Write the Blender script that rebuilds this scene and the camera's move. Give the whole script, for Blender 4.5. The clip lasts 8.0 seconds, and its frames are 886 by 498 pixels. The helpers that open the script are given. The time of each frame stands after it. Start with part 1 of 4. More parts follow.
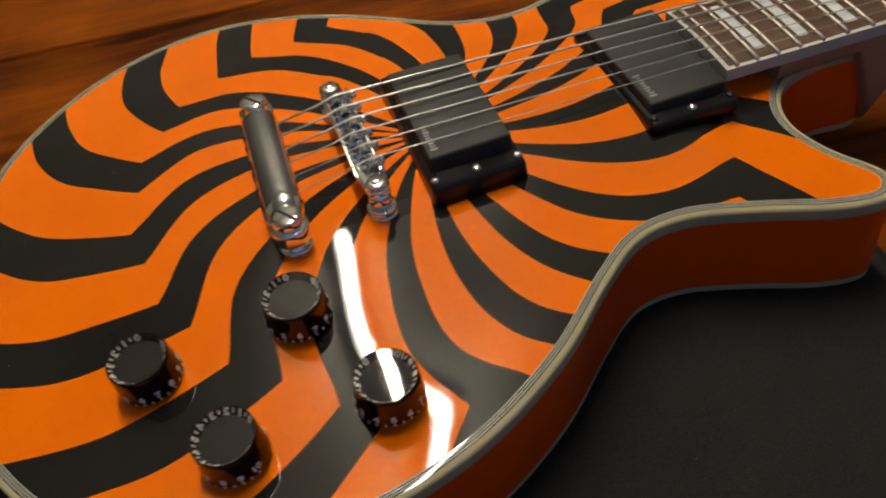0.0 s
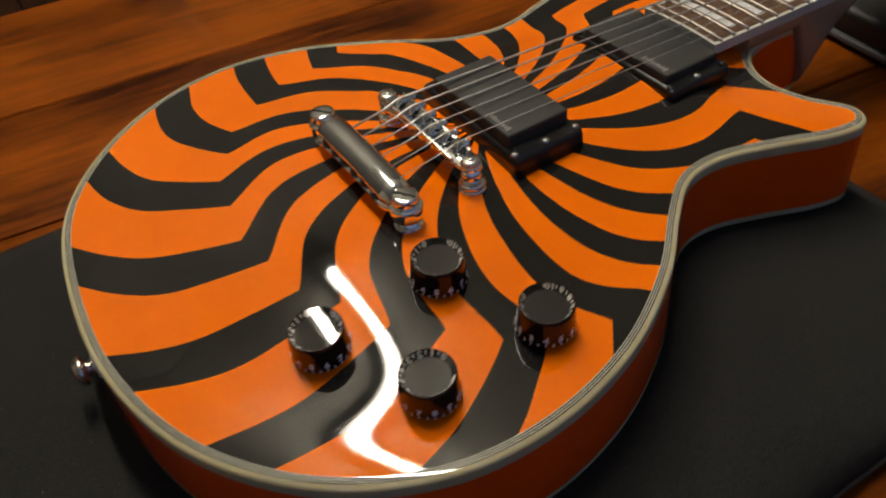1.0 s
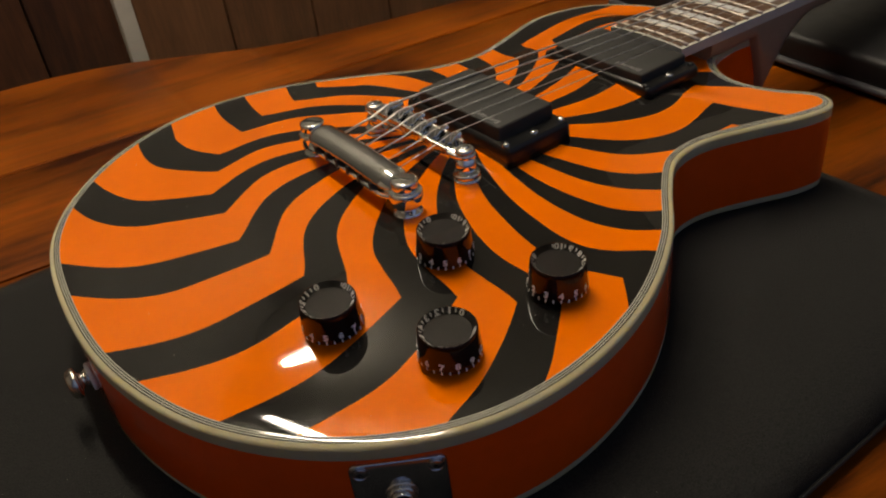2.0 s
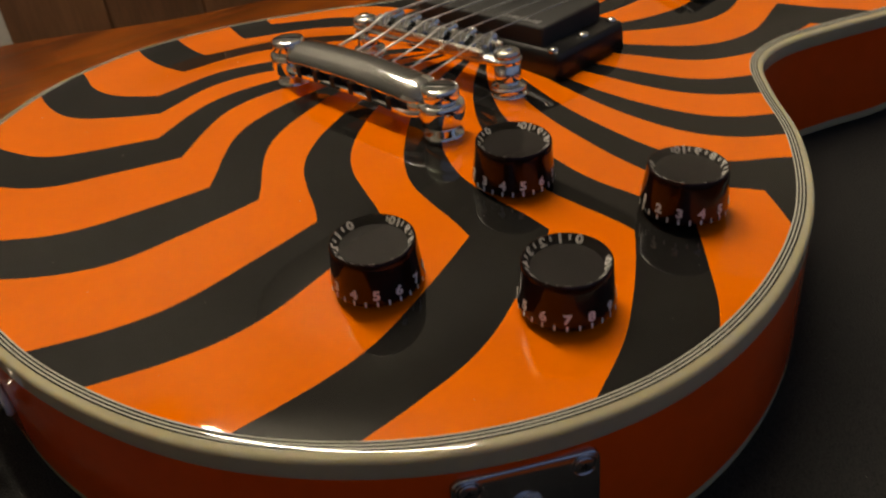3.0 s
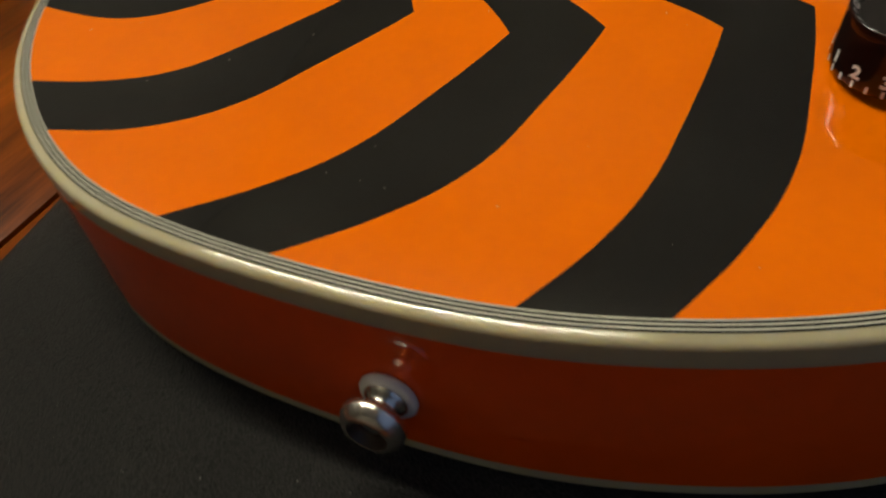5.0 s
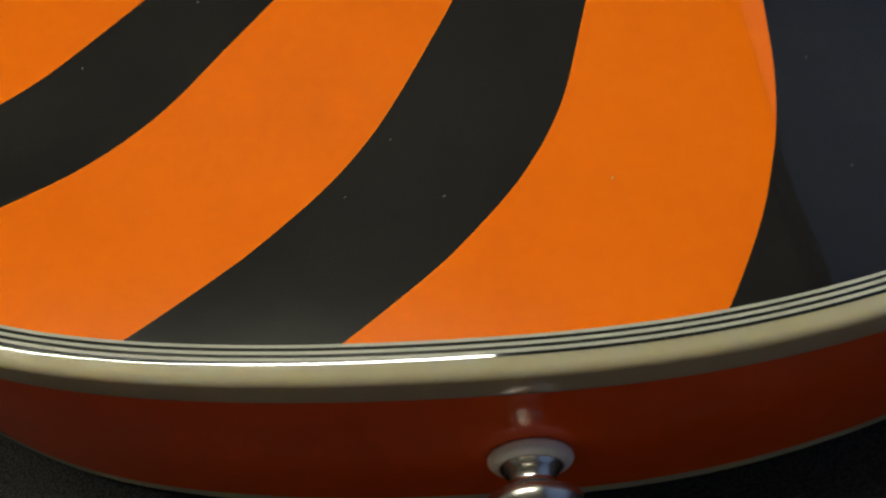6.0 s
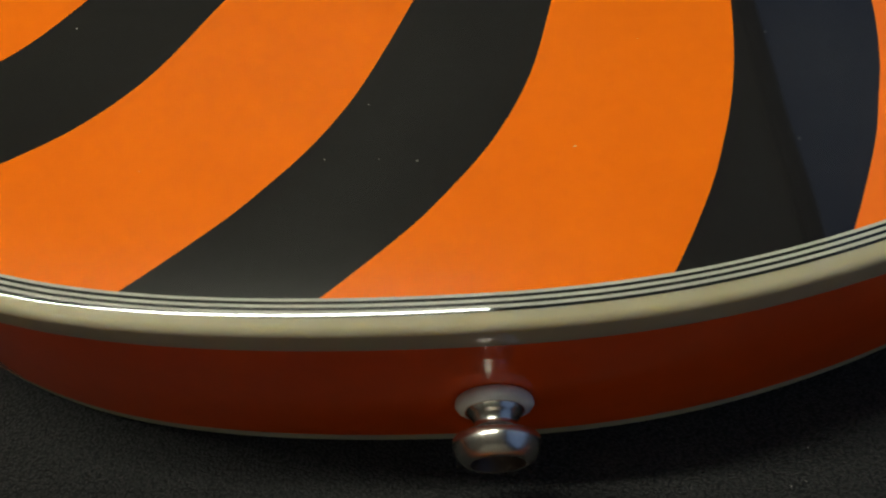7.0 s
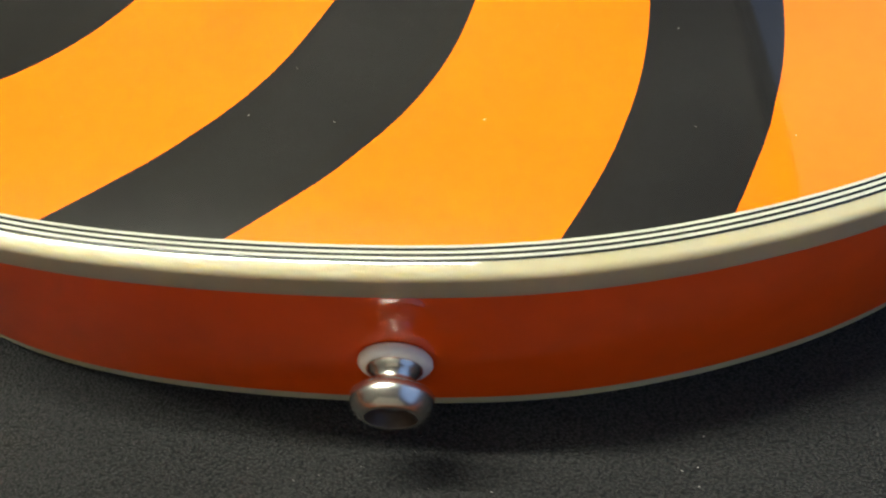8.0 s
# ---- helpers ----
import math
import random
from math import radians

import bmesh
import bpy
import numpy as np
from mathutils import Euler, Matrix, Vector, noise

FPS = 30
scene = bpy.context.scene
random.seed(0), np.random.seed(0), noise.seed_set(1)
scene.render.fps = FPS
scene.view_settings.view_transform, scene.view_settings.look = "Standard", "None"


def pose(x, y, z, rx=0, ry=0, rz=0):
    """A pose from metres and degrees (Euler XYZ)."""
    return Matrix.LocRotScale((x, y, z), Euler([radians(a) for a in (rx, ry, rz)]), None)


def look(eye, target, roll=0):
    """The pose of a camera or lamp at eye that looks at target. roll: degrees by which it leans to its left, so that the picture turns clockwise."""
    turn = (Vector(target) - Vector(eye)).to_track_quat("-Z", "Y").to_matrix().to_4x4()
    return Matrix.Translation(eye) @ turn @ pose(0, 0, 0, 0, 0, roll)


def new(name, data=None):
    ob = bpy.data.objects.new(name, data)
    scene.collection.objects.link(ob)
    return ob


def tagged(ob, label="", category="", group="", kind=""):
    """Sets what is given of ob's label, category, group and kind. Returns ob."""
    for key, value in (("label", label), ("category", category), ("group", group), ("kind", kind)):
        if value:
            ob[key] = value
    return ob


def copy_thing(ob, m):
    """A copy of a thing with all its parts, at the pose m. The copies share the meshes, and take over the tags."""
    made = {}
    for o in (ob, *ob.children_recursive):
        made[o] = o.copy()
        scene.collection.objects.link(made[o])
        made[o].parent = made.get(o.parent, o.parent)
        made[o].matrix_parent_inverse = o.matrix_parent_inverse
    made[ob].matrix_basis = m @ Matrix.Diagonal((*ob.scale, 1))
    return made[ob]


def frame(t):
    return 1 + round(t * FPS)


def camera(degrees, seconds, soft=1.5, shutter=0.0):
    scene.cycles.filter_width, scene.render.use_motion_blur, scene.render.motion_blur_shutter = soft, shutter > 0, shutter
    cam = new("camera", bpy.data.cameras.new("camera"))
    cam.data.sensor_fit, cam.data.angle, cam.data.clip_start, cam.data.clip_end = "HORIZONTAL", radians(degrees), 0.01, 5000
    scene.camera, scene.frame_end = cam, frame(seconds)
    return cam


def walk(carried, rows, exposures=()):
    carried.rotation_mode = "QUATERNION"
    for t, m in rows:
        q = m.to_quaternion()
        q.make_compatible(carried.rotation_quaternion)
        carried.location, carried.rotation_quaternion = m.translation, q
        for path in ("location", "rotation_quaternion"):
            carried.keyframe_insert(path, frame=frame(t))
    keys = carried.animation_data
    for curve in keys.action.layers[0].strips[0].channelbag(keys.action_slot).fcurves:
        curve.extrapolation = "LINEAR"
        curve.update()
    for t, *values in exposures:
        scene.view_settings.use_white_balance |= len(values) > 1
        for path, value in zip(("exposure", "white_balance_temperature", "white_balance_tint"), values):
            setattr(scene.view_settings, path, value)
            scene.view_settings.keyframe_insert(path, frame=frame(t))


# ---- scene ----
cam = camera(54.88, 8.0, soft=2.1, shutter=0.35)
PATH = [
    (0, (0.31268, -0.02834, 0.31140), (0.10720, 0.00998, 0.09620), -10.79),
    (0.5, (0.32093, -0.08524, 0.32268), (0.11478, -0.02743, 0.11254), -10.53),
    (1, (0.32309, -0.16786, 0.32984), (0.12899, -0.06764, 0.12421), -7.24),
    (1.2, (0.33057, -0.19766, 0.31653), (0.13817, -0.08470, 0.11597), -7.01),
    (2.3, (0.34194, -0.21617, 0.24424), (0.13383, -0.07832, 0.07785), -7.70),
    (2.5, (0.30588, -0.21522, 0.21120), (0.10004, -0.07204, 0.04649), -8.05),
    (3, (0.24292, -0.22321, 0.19392), (0.05645, -0.05823, 0.02656), -6.58),
    (3.5, (0.23911, -0.25203, 0.16674), (0.06887, -0.07144, -0.00181), -5.25),
    (4, (0.19411, -0.29868, 0.18707), (0.03561, -0.11408, 0.01158), -5.24),
    (4.5, (0.14267, -0.30996, 0.17242), (0.00599, -0.12485, -0.02008), -7.55),
    (5, (0.06477, -0.28105, 0.16825), (-0.03882, -0.09438, -0.04252), -11.29),
    (5.2, (0.04886, -0.27002, 0.16992), (-0.03449, -0.08376, -0.04998), -11.49),
    (6.3, (-0.01813, -0.23899, 0.14876), (-0.01662, -0.08102, -0.10627), -7.88),
    (6.5, (-0.01432, -0.23714, 0.15342), (-0.01616, -0.08748, -0.10657), -8.31),
    (7, (-0.00500, -0.24641, 0.16259), (-0.01374, -0.09316, -0.09517), -8.36),
    (7.5, (0.00287, -0.25415, 0.16395), (-0.00325, -0.09567, -0.09070), -5.35),
    (8, (0.01220, -0.26003, 0.16166), (0.00003, -0.09851, -0.09086), -4.77),
]
EXPOSURES = [(0.0, 0.05, 6800, 9), (1.0, 0.07, 6800, 9), (2.5, 0.02, 7450, 11), (3.5, 0.07, 7450, 10), (4.5, 0.07, 7000, 5), (5.0, 0.05, 6800, 4),
             (6.5, 0.04, 6050, 0), (7.0, 0.12, 6050, 0), (7.5, 0.56, 5950, -8), (8.0, 1.62, 6000, 1)]
walk(cam, [(t, look(eye, target, roll)) for t, eye, target, roll in PATH], EXPOSURES)

# ---- light ----
world = bpy.data.worlds.new("room_air")
scene.world = world
world.use_nodes = True
world.node_tree.nodes["Background"].inputs[0].default_value = (0.9, 0.75, 0.6, 1)
world.node_tree.nodes["Background"].inputs[1].default_value = 0.01


TUBE_STRENGTH = 126.0  # the ceiling tube, crosswise over the guitar
SKY_STRENGTH = 0.23    # dusk outside the window


# ---- materials ----
def base_mat(name):
    m = bpy.data.materials.new(name)
    m.use_nodes = True
    nt = m.node_tree
    return m, nt, nt.nodes["Principled BSDF"]


def node(nt, kind, **props):
    n = nt.nodes.new(kind)
    for k, v in props.items():
        setattr(n, k, v)
    return n


def math_node(nt, op, a, b=None, c=None):
    n = node(nt, "ShaderNodeMath", operation=op)
    for i, v in enumerate((a, b, c)):
        if v is None:
            continue
        if isinstance(v, (int, float)):
            n.inputs[i].default_value = v
        else:
            nt.links.new(v, n.inputs[i])
    return n.outputs[0]


def coords(nt, scale=(1, 1, 1)):
    tc = node(nt, "ShaderNodeTexCoord")
    mp = node(nt, "ShaderNodeMapping")
    mp.inputs["Scale"].default_value = scale
    nt.links.new(tc.outputs["Object"], mp.inputs["Vector"])
    return mp.outputs[0]


def noise_node(nt, vec, scale, detail=4.0, rough=0.55):
    n = node(nt, "ShaderNodeTexNoise")
    n.inputs["Scale"].default_value, n.inputs["Detail"].default_value, n.inputs["Roughness"].default_value = scale, detail, rough
    nt.links.new(vec, n.inputs["Vector"])
    return n.outputs["Fac"]


def ramp(nt, fac, stops):
    n = node(nt, "ShaderNodeValToRGB")
    el = n.color_ramp.elements
    while len(el) < len(stops):
        el.new(0.5)
    for e, (p, c) in zip(el, stops):
        e.position, e.color = p, (*c, 1) if len(c) == 3 else c
    nt.links.new(fac, n.inputs[0])
    return n.outputs[0]


def bump(nt, bsdf, height, strength, distance):
    n = node(nt, "ShaderNodeBump")
    n.inputs["Strength"].default_value, n.inputs["Distance"].default_value = strength, distance
    nt.links.new(height, n.inputs["Height"])
    nt.links.new(n.outputs[0], bsdf.inputs["Normal"])


def plain(name, colour, rough=0.4, metal=0.0, coat=0.0, vary=0.12, scale=60.0, coat_rough=0.04, grain=0.0, grain_scale=900.0, spec=0.5):
    """A surface with slight tone and gloss variation at two scales."""
    m, nt, b = base_mat(name)
    v = coords(nt)
    n1, n2 = noise_node(nt, v, scale), noise_node(nt, v, scale * 9, 3)
    f = math_node(nt, "MULTIPLY_ADD", n2, 0.4, math_node(nt, "MULTIPLY", n1, 0.6))
    lo, hi = tuple(c * (1 - vary) for c in colour), tuple(min(1, c * (1 + vary)) for c in colour)
    nt.links.new(ramp(nt, f, [(0.3, lo), (0.7, hi)]), b.inputs["Base Color"])
    nt.links.new(math_node(nt, "MULTIPLY_ADD", n1, rough * 0.5, rough * 0.75), b.inputs["Roughness"])
    b.inputs["Metallic"].default_value = metal
    b.inputs["Specular IOR Level"].default_value = spec
    b.inputs["Coat Weight"].default_value, b.inputs["Coat Roughness"].default_value = coat, coat_rough
    if grain:
        bump(nt, b, noise_node(nt, v, grain_scale, 3), grain, 0.0004)
    return m


SWIRL = (0.002, 0.031)  # where the stripes meet, under the bridge pickup
KINK = 0.1425           # radius at which every stripe turns back
KINK_SLANT = 0.003      # the other edge of a stripe turns back this much nearer the middle
BLACK_START = -90.44    # angle at the kink where one black stripe begins; eighteen of them, 20 degrees apart
INNER = [(0, -28.46), (0.03, -25.76), (0.05, -22.96), (0.072, -19.63), (0.09, -15.99), (0.105, -12.81), (0.118, -9.28), (0.128, -5.27), (0.137, -1.61), (KINK, 0)]
OUTER = [(KINK, 0), (0.155, -2.5), (0.17, -5.45), (0.185, -8.3), (0.2, -11.6), (0.212, -14.15), (0.224, -16.7), (0.26, -24.99), (0.3, -34.99)]
WIDTH = [(0, 8.01), (0.05, 8.01), (0.08, 8.06), (0.11, 8.43), (0.14, 9.26), (0.165, 9.21), (0.185, 9.22), (0.205, 8.65), (0.224, 7.89), (0.3, 6)]
# how unevenly the stripes were masked, in degrees round the swirl: at the kink, and more inwards or outwards of it
WOBBLE_KINK = [(-180, -2.12), (-160, -2.26), (-140, 0.3), (-125, 1.65), (-105, 0.2), (-92, 0.7), (-80, 0.6), (-68, 0.35), (-55, -0.3), (-40, 0.06), (-20, -1.27), (0, 0.85), (20, 1.33), (45, 2.65), (70, 2.75), (90, 3.18), (110, 1.15), (130, -2.19), (155, -3.37), (180, -2.12)]
WOBBLE_IN = [(-180, -0.56), (-160, 2.9), (-140, 9.01), (-125, 2.95), (-105, -1.5), (-92, -2.4), (-80, -3.6), (-68, -1.75), (-55, -1.58), (-40, -2.57), (-20, 0.09), (0, -1.92), (20, -0.11), (45, 0.77), (70, -0.79), (90, -0.25), (110, 0.52), (130, 0.38), (155, -1.14), (180, -0.56)]
WOBBLE_OUT = [(-180, -0.18), (-160, -2.55), (-140, -4.2), (-125, -3.4), (-105, 0.15), (-92, 0.45), (-80, 1.6), (-68, 1.5), (-55, 2.45), (-40, 2.25), (-20, 2.12), (0, -0.02), (20, 0), (45, -2.52), (70, -0.16), (90, 0.33), (110, 0), (130, -0), (155, -0), (180, -0.18)]


def curve_of(nt, r, table, lo, hi):
    """A smooth value over the radius, from a short table."""
    n = node(nt, "ShaderNodeFloatCurve")
    cv = n.mapping.curves[0]
    vals = [v for _, v in table]
    vlo, vhi = min(vals), max(vals)
    while len(cv.points) < len(table):
        cv.points.new(0.5, 0.5)
    for p, (x, v) in zip(cv.points, table):
        p.location = ((x - lo) / (hi - lo), (v - vlo) / (vhi - vlo))
        p.handle_type = "AUTO"
    n.mapping.update()
    nt.links.new(math_node(nt, "DIVIDE", math_node(nt, "SUBTRACT", r, lo), hi - lo), n.inputs["Value"])
    return math_node(nt, "MULTIPLY_ADD", n.outputs[0], vhi - vlo, vlo)


def swirl_paint():
    """Glossy orange lacquer with eighteen black stripes that swirl out from one point."""
    m, nt, b = base_mat("swirl_lacquer")
    tc = node(nt, "ShaderNodeUVMap", uv_map="paint")
    sep = node(nt, "ShaderNodeSeparateXYZ")
    nt.links.new(tc.outputs["UV"], sep.inputs[0])
    dx, dy = math_node(nt, "SUBTRACT", sep.outputs[0], SWIRL[0]), math_node(nt, "SUBTRACT", sep.outputs[1], SWIRL[1])
    r = math_node(nt, "SQRT", math_node(nt, "ADD", math_node(nt, "MULTIPLY", dx, dx), math_node(nt, "MULTIPLY", dy, dy)))
    th = math_node(nt, "MULTIPLY", math_node(nt, "ARCTAN2", dy, dx), 180 / math.pi)
    wk, wi, wo = [curve_of(nt, th, tab, -180, 180) for tab in (WOBBLE_KINK, WOBBLE_IN, WOBBLE_OUT)]

    def turn(rr):
        """How far a stripe's edge has swirled round at a radius, in degrees."""
        inner, outer = curve_of(nt, rr, INNER, 0.0, KINK), curve_of(nt, rr, OUTER, KINK, 0.3)
        side = math_node(nt, "GREATER_THAN", rr, KINK)
        off = math_node(nt, "ADD", math_node(nt, "MULTIPLY", outer, side), math_node(nt, "MULTIPLY", inner, math_node(nt, "SUBTRACT", 1.0, side)))
        deep = math_node(nt, "MAXIMUM", math_node(nt, "DIVIDE", math_node(nt, "SUBTRACT", KINK, rr), 0.08), 0.0)
        far = math_node(nt, "MAXIMUM", math_node(nt, "DIVIDE", math_node(nt, "SUBTRACT", rr, KINK), 0.08), 0.0)
        return math_node(nt, "ADD", wk, math_node(nt, "MULTIPLY_ADD", wi, deep, math_node(nt, "MULTIPLY_ADD", wo, far, off)))

    slant = math_node(nt, "ADD", r, KINK_SLANT)
    off, off_b = turn(r), turn(slant)
    a = math_node(nt, "SUBTRACT", math_node(nt, "SUBTRACT", th, BLACK_START), off)
    a = math_node(nt, "FLOORED_MODULO", a, 20.0)
    wide = math_node(nt, "ADD", curve_of(nt, slant, WIDTH, 0.0, 0.3), math_node(nt, "SUBTRACT", off_b, off))
    black = math_node(nt, "LESS_THAN", a, wide)
    v = coords(nt)
    n1, n2 = noise_node(nt, v, 25), noise_node(nt, v, 400, 3)
    orange = ramp(nt, math_node(nt, "MULTIPLY_ADD", n2, 0.25, math_node(nt, "MULTIPLY", n1, 0.75)), [(0.3, (0.80, 0.150, 0.0010)), (0.7, (0.87, 0.172, 0.0014))])
    dark = ramp(nt, n1, [(0.3, (0.011, 0.010, 0.009)), (0.7, (0.016, 0.015, 0.013))])
    mix = node(nt, "ShaderNodeMix", data_type="RGBA")
    nt.links.new(black, mix.inputs["Factor"])
    nt.links.new(orange, mix.inputs["A"])
    nt.links.new(dark, mix.inputs["B"])
    nt.links.new(mix.outputs["Result"], b.inputs["Base Color"])
    b.inputs["Roughness"].default_value = 0.35
    b.inputs["Specular IOR Level"].default_value = 0.0
    b.inputs["Coat Weight"].default_value = 1.0
    nt.links.new(math_node(nt, "MULTIPLY_ADD", n1, 0.04, 0.022), b.inputs["Coat Roughness"])
    return m


def leather():
    m, nt, b = base_mat("black_leatherette")
    v = coords(nt, (0.8, 1.15, 1.0))
    vo = node(nt, "ShaderNodeTexVoronoi", feature="F1")
    vo.inputs["Scale"].default_value = 1750
    warp = node(nt, "ShaderNodeVectorMath", operation="MULTIPLY_ADD")
    nz = node(nt, "ShaderNodeTexNoise")
    nz.inputs["Scale"].default_value = 800
    nt.links.new(v, nz.inputs["Vector"])
    nt.links.new(nz.outputs["Color"], warp.inputs[0])
    warp.inputs[1].default_value = (0.0006, 0.0006, 0.0006)
    nt.links.new(v, warp.inputs[2])
    nt.links.new(warp.outputs[0], vo.inputs["Vector"])
    n1 = noise_node(nt, v, 18)
    # the grain's relief is shaded into the colour: tops paler than the creases between them
    tone = math_node(nt, "MULTIPLY_ADD", n1, 0.25, math_node(nt, "SUBTRACT", 0.9, vo.outputs["Distance"]))
    nt.links.new(ramp(nt, tone, [(0.25, (0.0075, 0.0074, 0.0071)), (0.55, (0.0190, 0.0186, 0.0174)), (0.85, (0.0320, 0.0313, 0.0290))]), b.inputs["Base Color"])
    nt.links.new(math_node(nt, "MULTIPLY_ADD", n1, 0.12, 0.44), b.inputs["Roughness"])
    h = math_node(nt, "MULTIPLY_ADD", noise_node(nt, v, 90), 0.05, vo.outputs["Distance"])
    b.inputs["Specular IOR Level"].default_value = 0.13
    bump(nt, b, h, 1.0, 0.0005)
    return m


def timber(name, dark, light, rough=0.28, along="y", spec=0.5, knots=0.0):
    m, nt, b = base_mat(name)
    s = {"y": (9, 0.9, 9), "z": (9, 9, 0.9), "x": (0.9, 9, 9)}[along]
    oi = node(nt, "ShaderNodeObjectInfo")
    add = node(nt, "ShaderNodeVectorMath", operation="MULTIPLY_ADD")
    comb = node(nt, "ShaderNodeCombineXYZ")
    for i in range(3):
        nt.links.new(oi.outputs["Random"], comb.inputs[i])
    nt.links.new(comb.outputs[0], add.inputs[0])
    add.inputs[1].default_value = (7.0, 13.0, 5.0)
    tc = node(nt, "ShaderNodeTexCoord")
    nt.links.new(tc.outputs["Object"], add.inputs[2])
    mp = node(nt, "ShaderNodeMapping")
    mp.inputs["Scale"].default_value = s
    nt.links.new(add.outputs[0], mp.inputs["Vector"])
    v = mp.outputs[0]
    big, fine = noise_node(nt, v, 2.2, 5, 0.6), noise_node(nt, v, 16, 6, 0.65)
    pores = noise_node(nt, v, 60, 3)
    f = math_node(nt, "MULTIPLY_ADD", fine, 0.45, math_node(nt, "MULTIPLY", big, 0.55))
    f = math_node(nt, "MULTIPLY_ADD", math_node(nt, "SUBTRACT", oi.outputs["Random"], 0.5), 0.10, f)
    b.inputs["Specular IOR Level"].default_value = spec
    if knots:
        f = math_node(nt, "MULTIPLY_ADD", math_node(nt, "SUBTRACT", noise_node(nt, add.outputs[0], 7.0, 3), 0.5), 0.55, f)
        kp = node(nt, "ShaderNodeMapping")
        kp.inputs["Scale"].default_value = (5.0, 2.2, 5.0)
        nt.links.new(add.outputs[0], kp.inputs["Vector"])
        vo = node(nt, "ShaderNodeTexVoronoi", feature="F1")
        vo.inputs["Scale"].default_value = 1.0
        nt.links.new(kp.outputs[0], vo.inputs["Vector"])
        eye = math_node(nt, "SUBTRACT", 1.0, math_node(nt, "MINIMUM", math_node(nt, "DIVIDE", vo.outputs["Distance"], 0.16), 1.0))
        f = math_node(nt, "SUBTRACT", f, math_node(nt, "MULTIPLY", eye, knots))
    mid = tuple((a + c) / 2 for a, c in zip(dark, light))
    nt.links.new(ramp(nt, f, [(0.36, dark), (0.50, mid), (0.66, light)]), b.inputs["Base Color"])
    nt.links.new(math_node(nt, "MULTIPLY_ADD", fine, 0.2, rough), b.inputs["Roughness"])
    bump(nt, b, math_node(nt, "MULTIPLY_ADD", pores, 0.4, fine), 0.25, 0.0008)
    return m


def clear(name, colour, ior):
    m, nt, b = base_mat(name)
    b.inputs["Base Color"].default_value = (*colour, 1)
    b.inputs["Roughness"].default_value, b.inputs["IOR"].default_value, b.inputs["Transmission Weight"].default_value = 0.015, ior, 1.0
    return m


def aged_plastic(name, colour):
    """Yellowed plastic edging, slightly see-through, under a thin clear lacquer."""
    m, nt, b = base_mat(name)
    v = coords(nt)
    n1, n2 = noise_node(nt, v, 26), noise_node(nt, v, 240, 3)
    f = math_node(nt, "MULTIPLY_ADD", n2, 0.35, math_node(nt, "MULTIPLY", n1, 0.65))
    nt.links.new(ramp(nt, f, [(0.3, tuple(c * k for c, k in zip(colour, (0.93, 0.92, 0.88)))), (0.7, tuple(c * 1.05 for c in colour))]), b.inputs["Base Color"])
    b.inputs["Roughness"].default_value, b.inputs["Specular IOR Level"].default_value = 0.5, 0.0
    b.inputs["Subsurface Weight"].default_value, b.inputs["Subsurface Scale"].default_value = 0.85, 0.0042
    b.inputs["Subsurface Radius"].default_value = (1.0, 0.8, 0.4)
    b.inputs["Coat Weight"].default_value = 1.0
    nt.links.new(math_node(nt, "MULTIPLY_ADD", n1, 0.04, 0.03), b.inputs["Coat Roughness"])
    return m


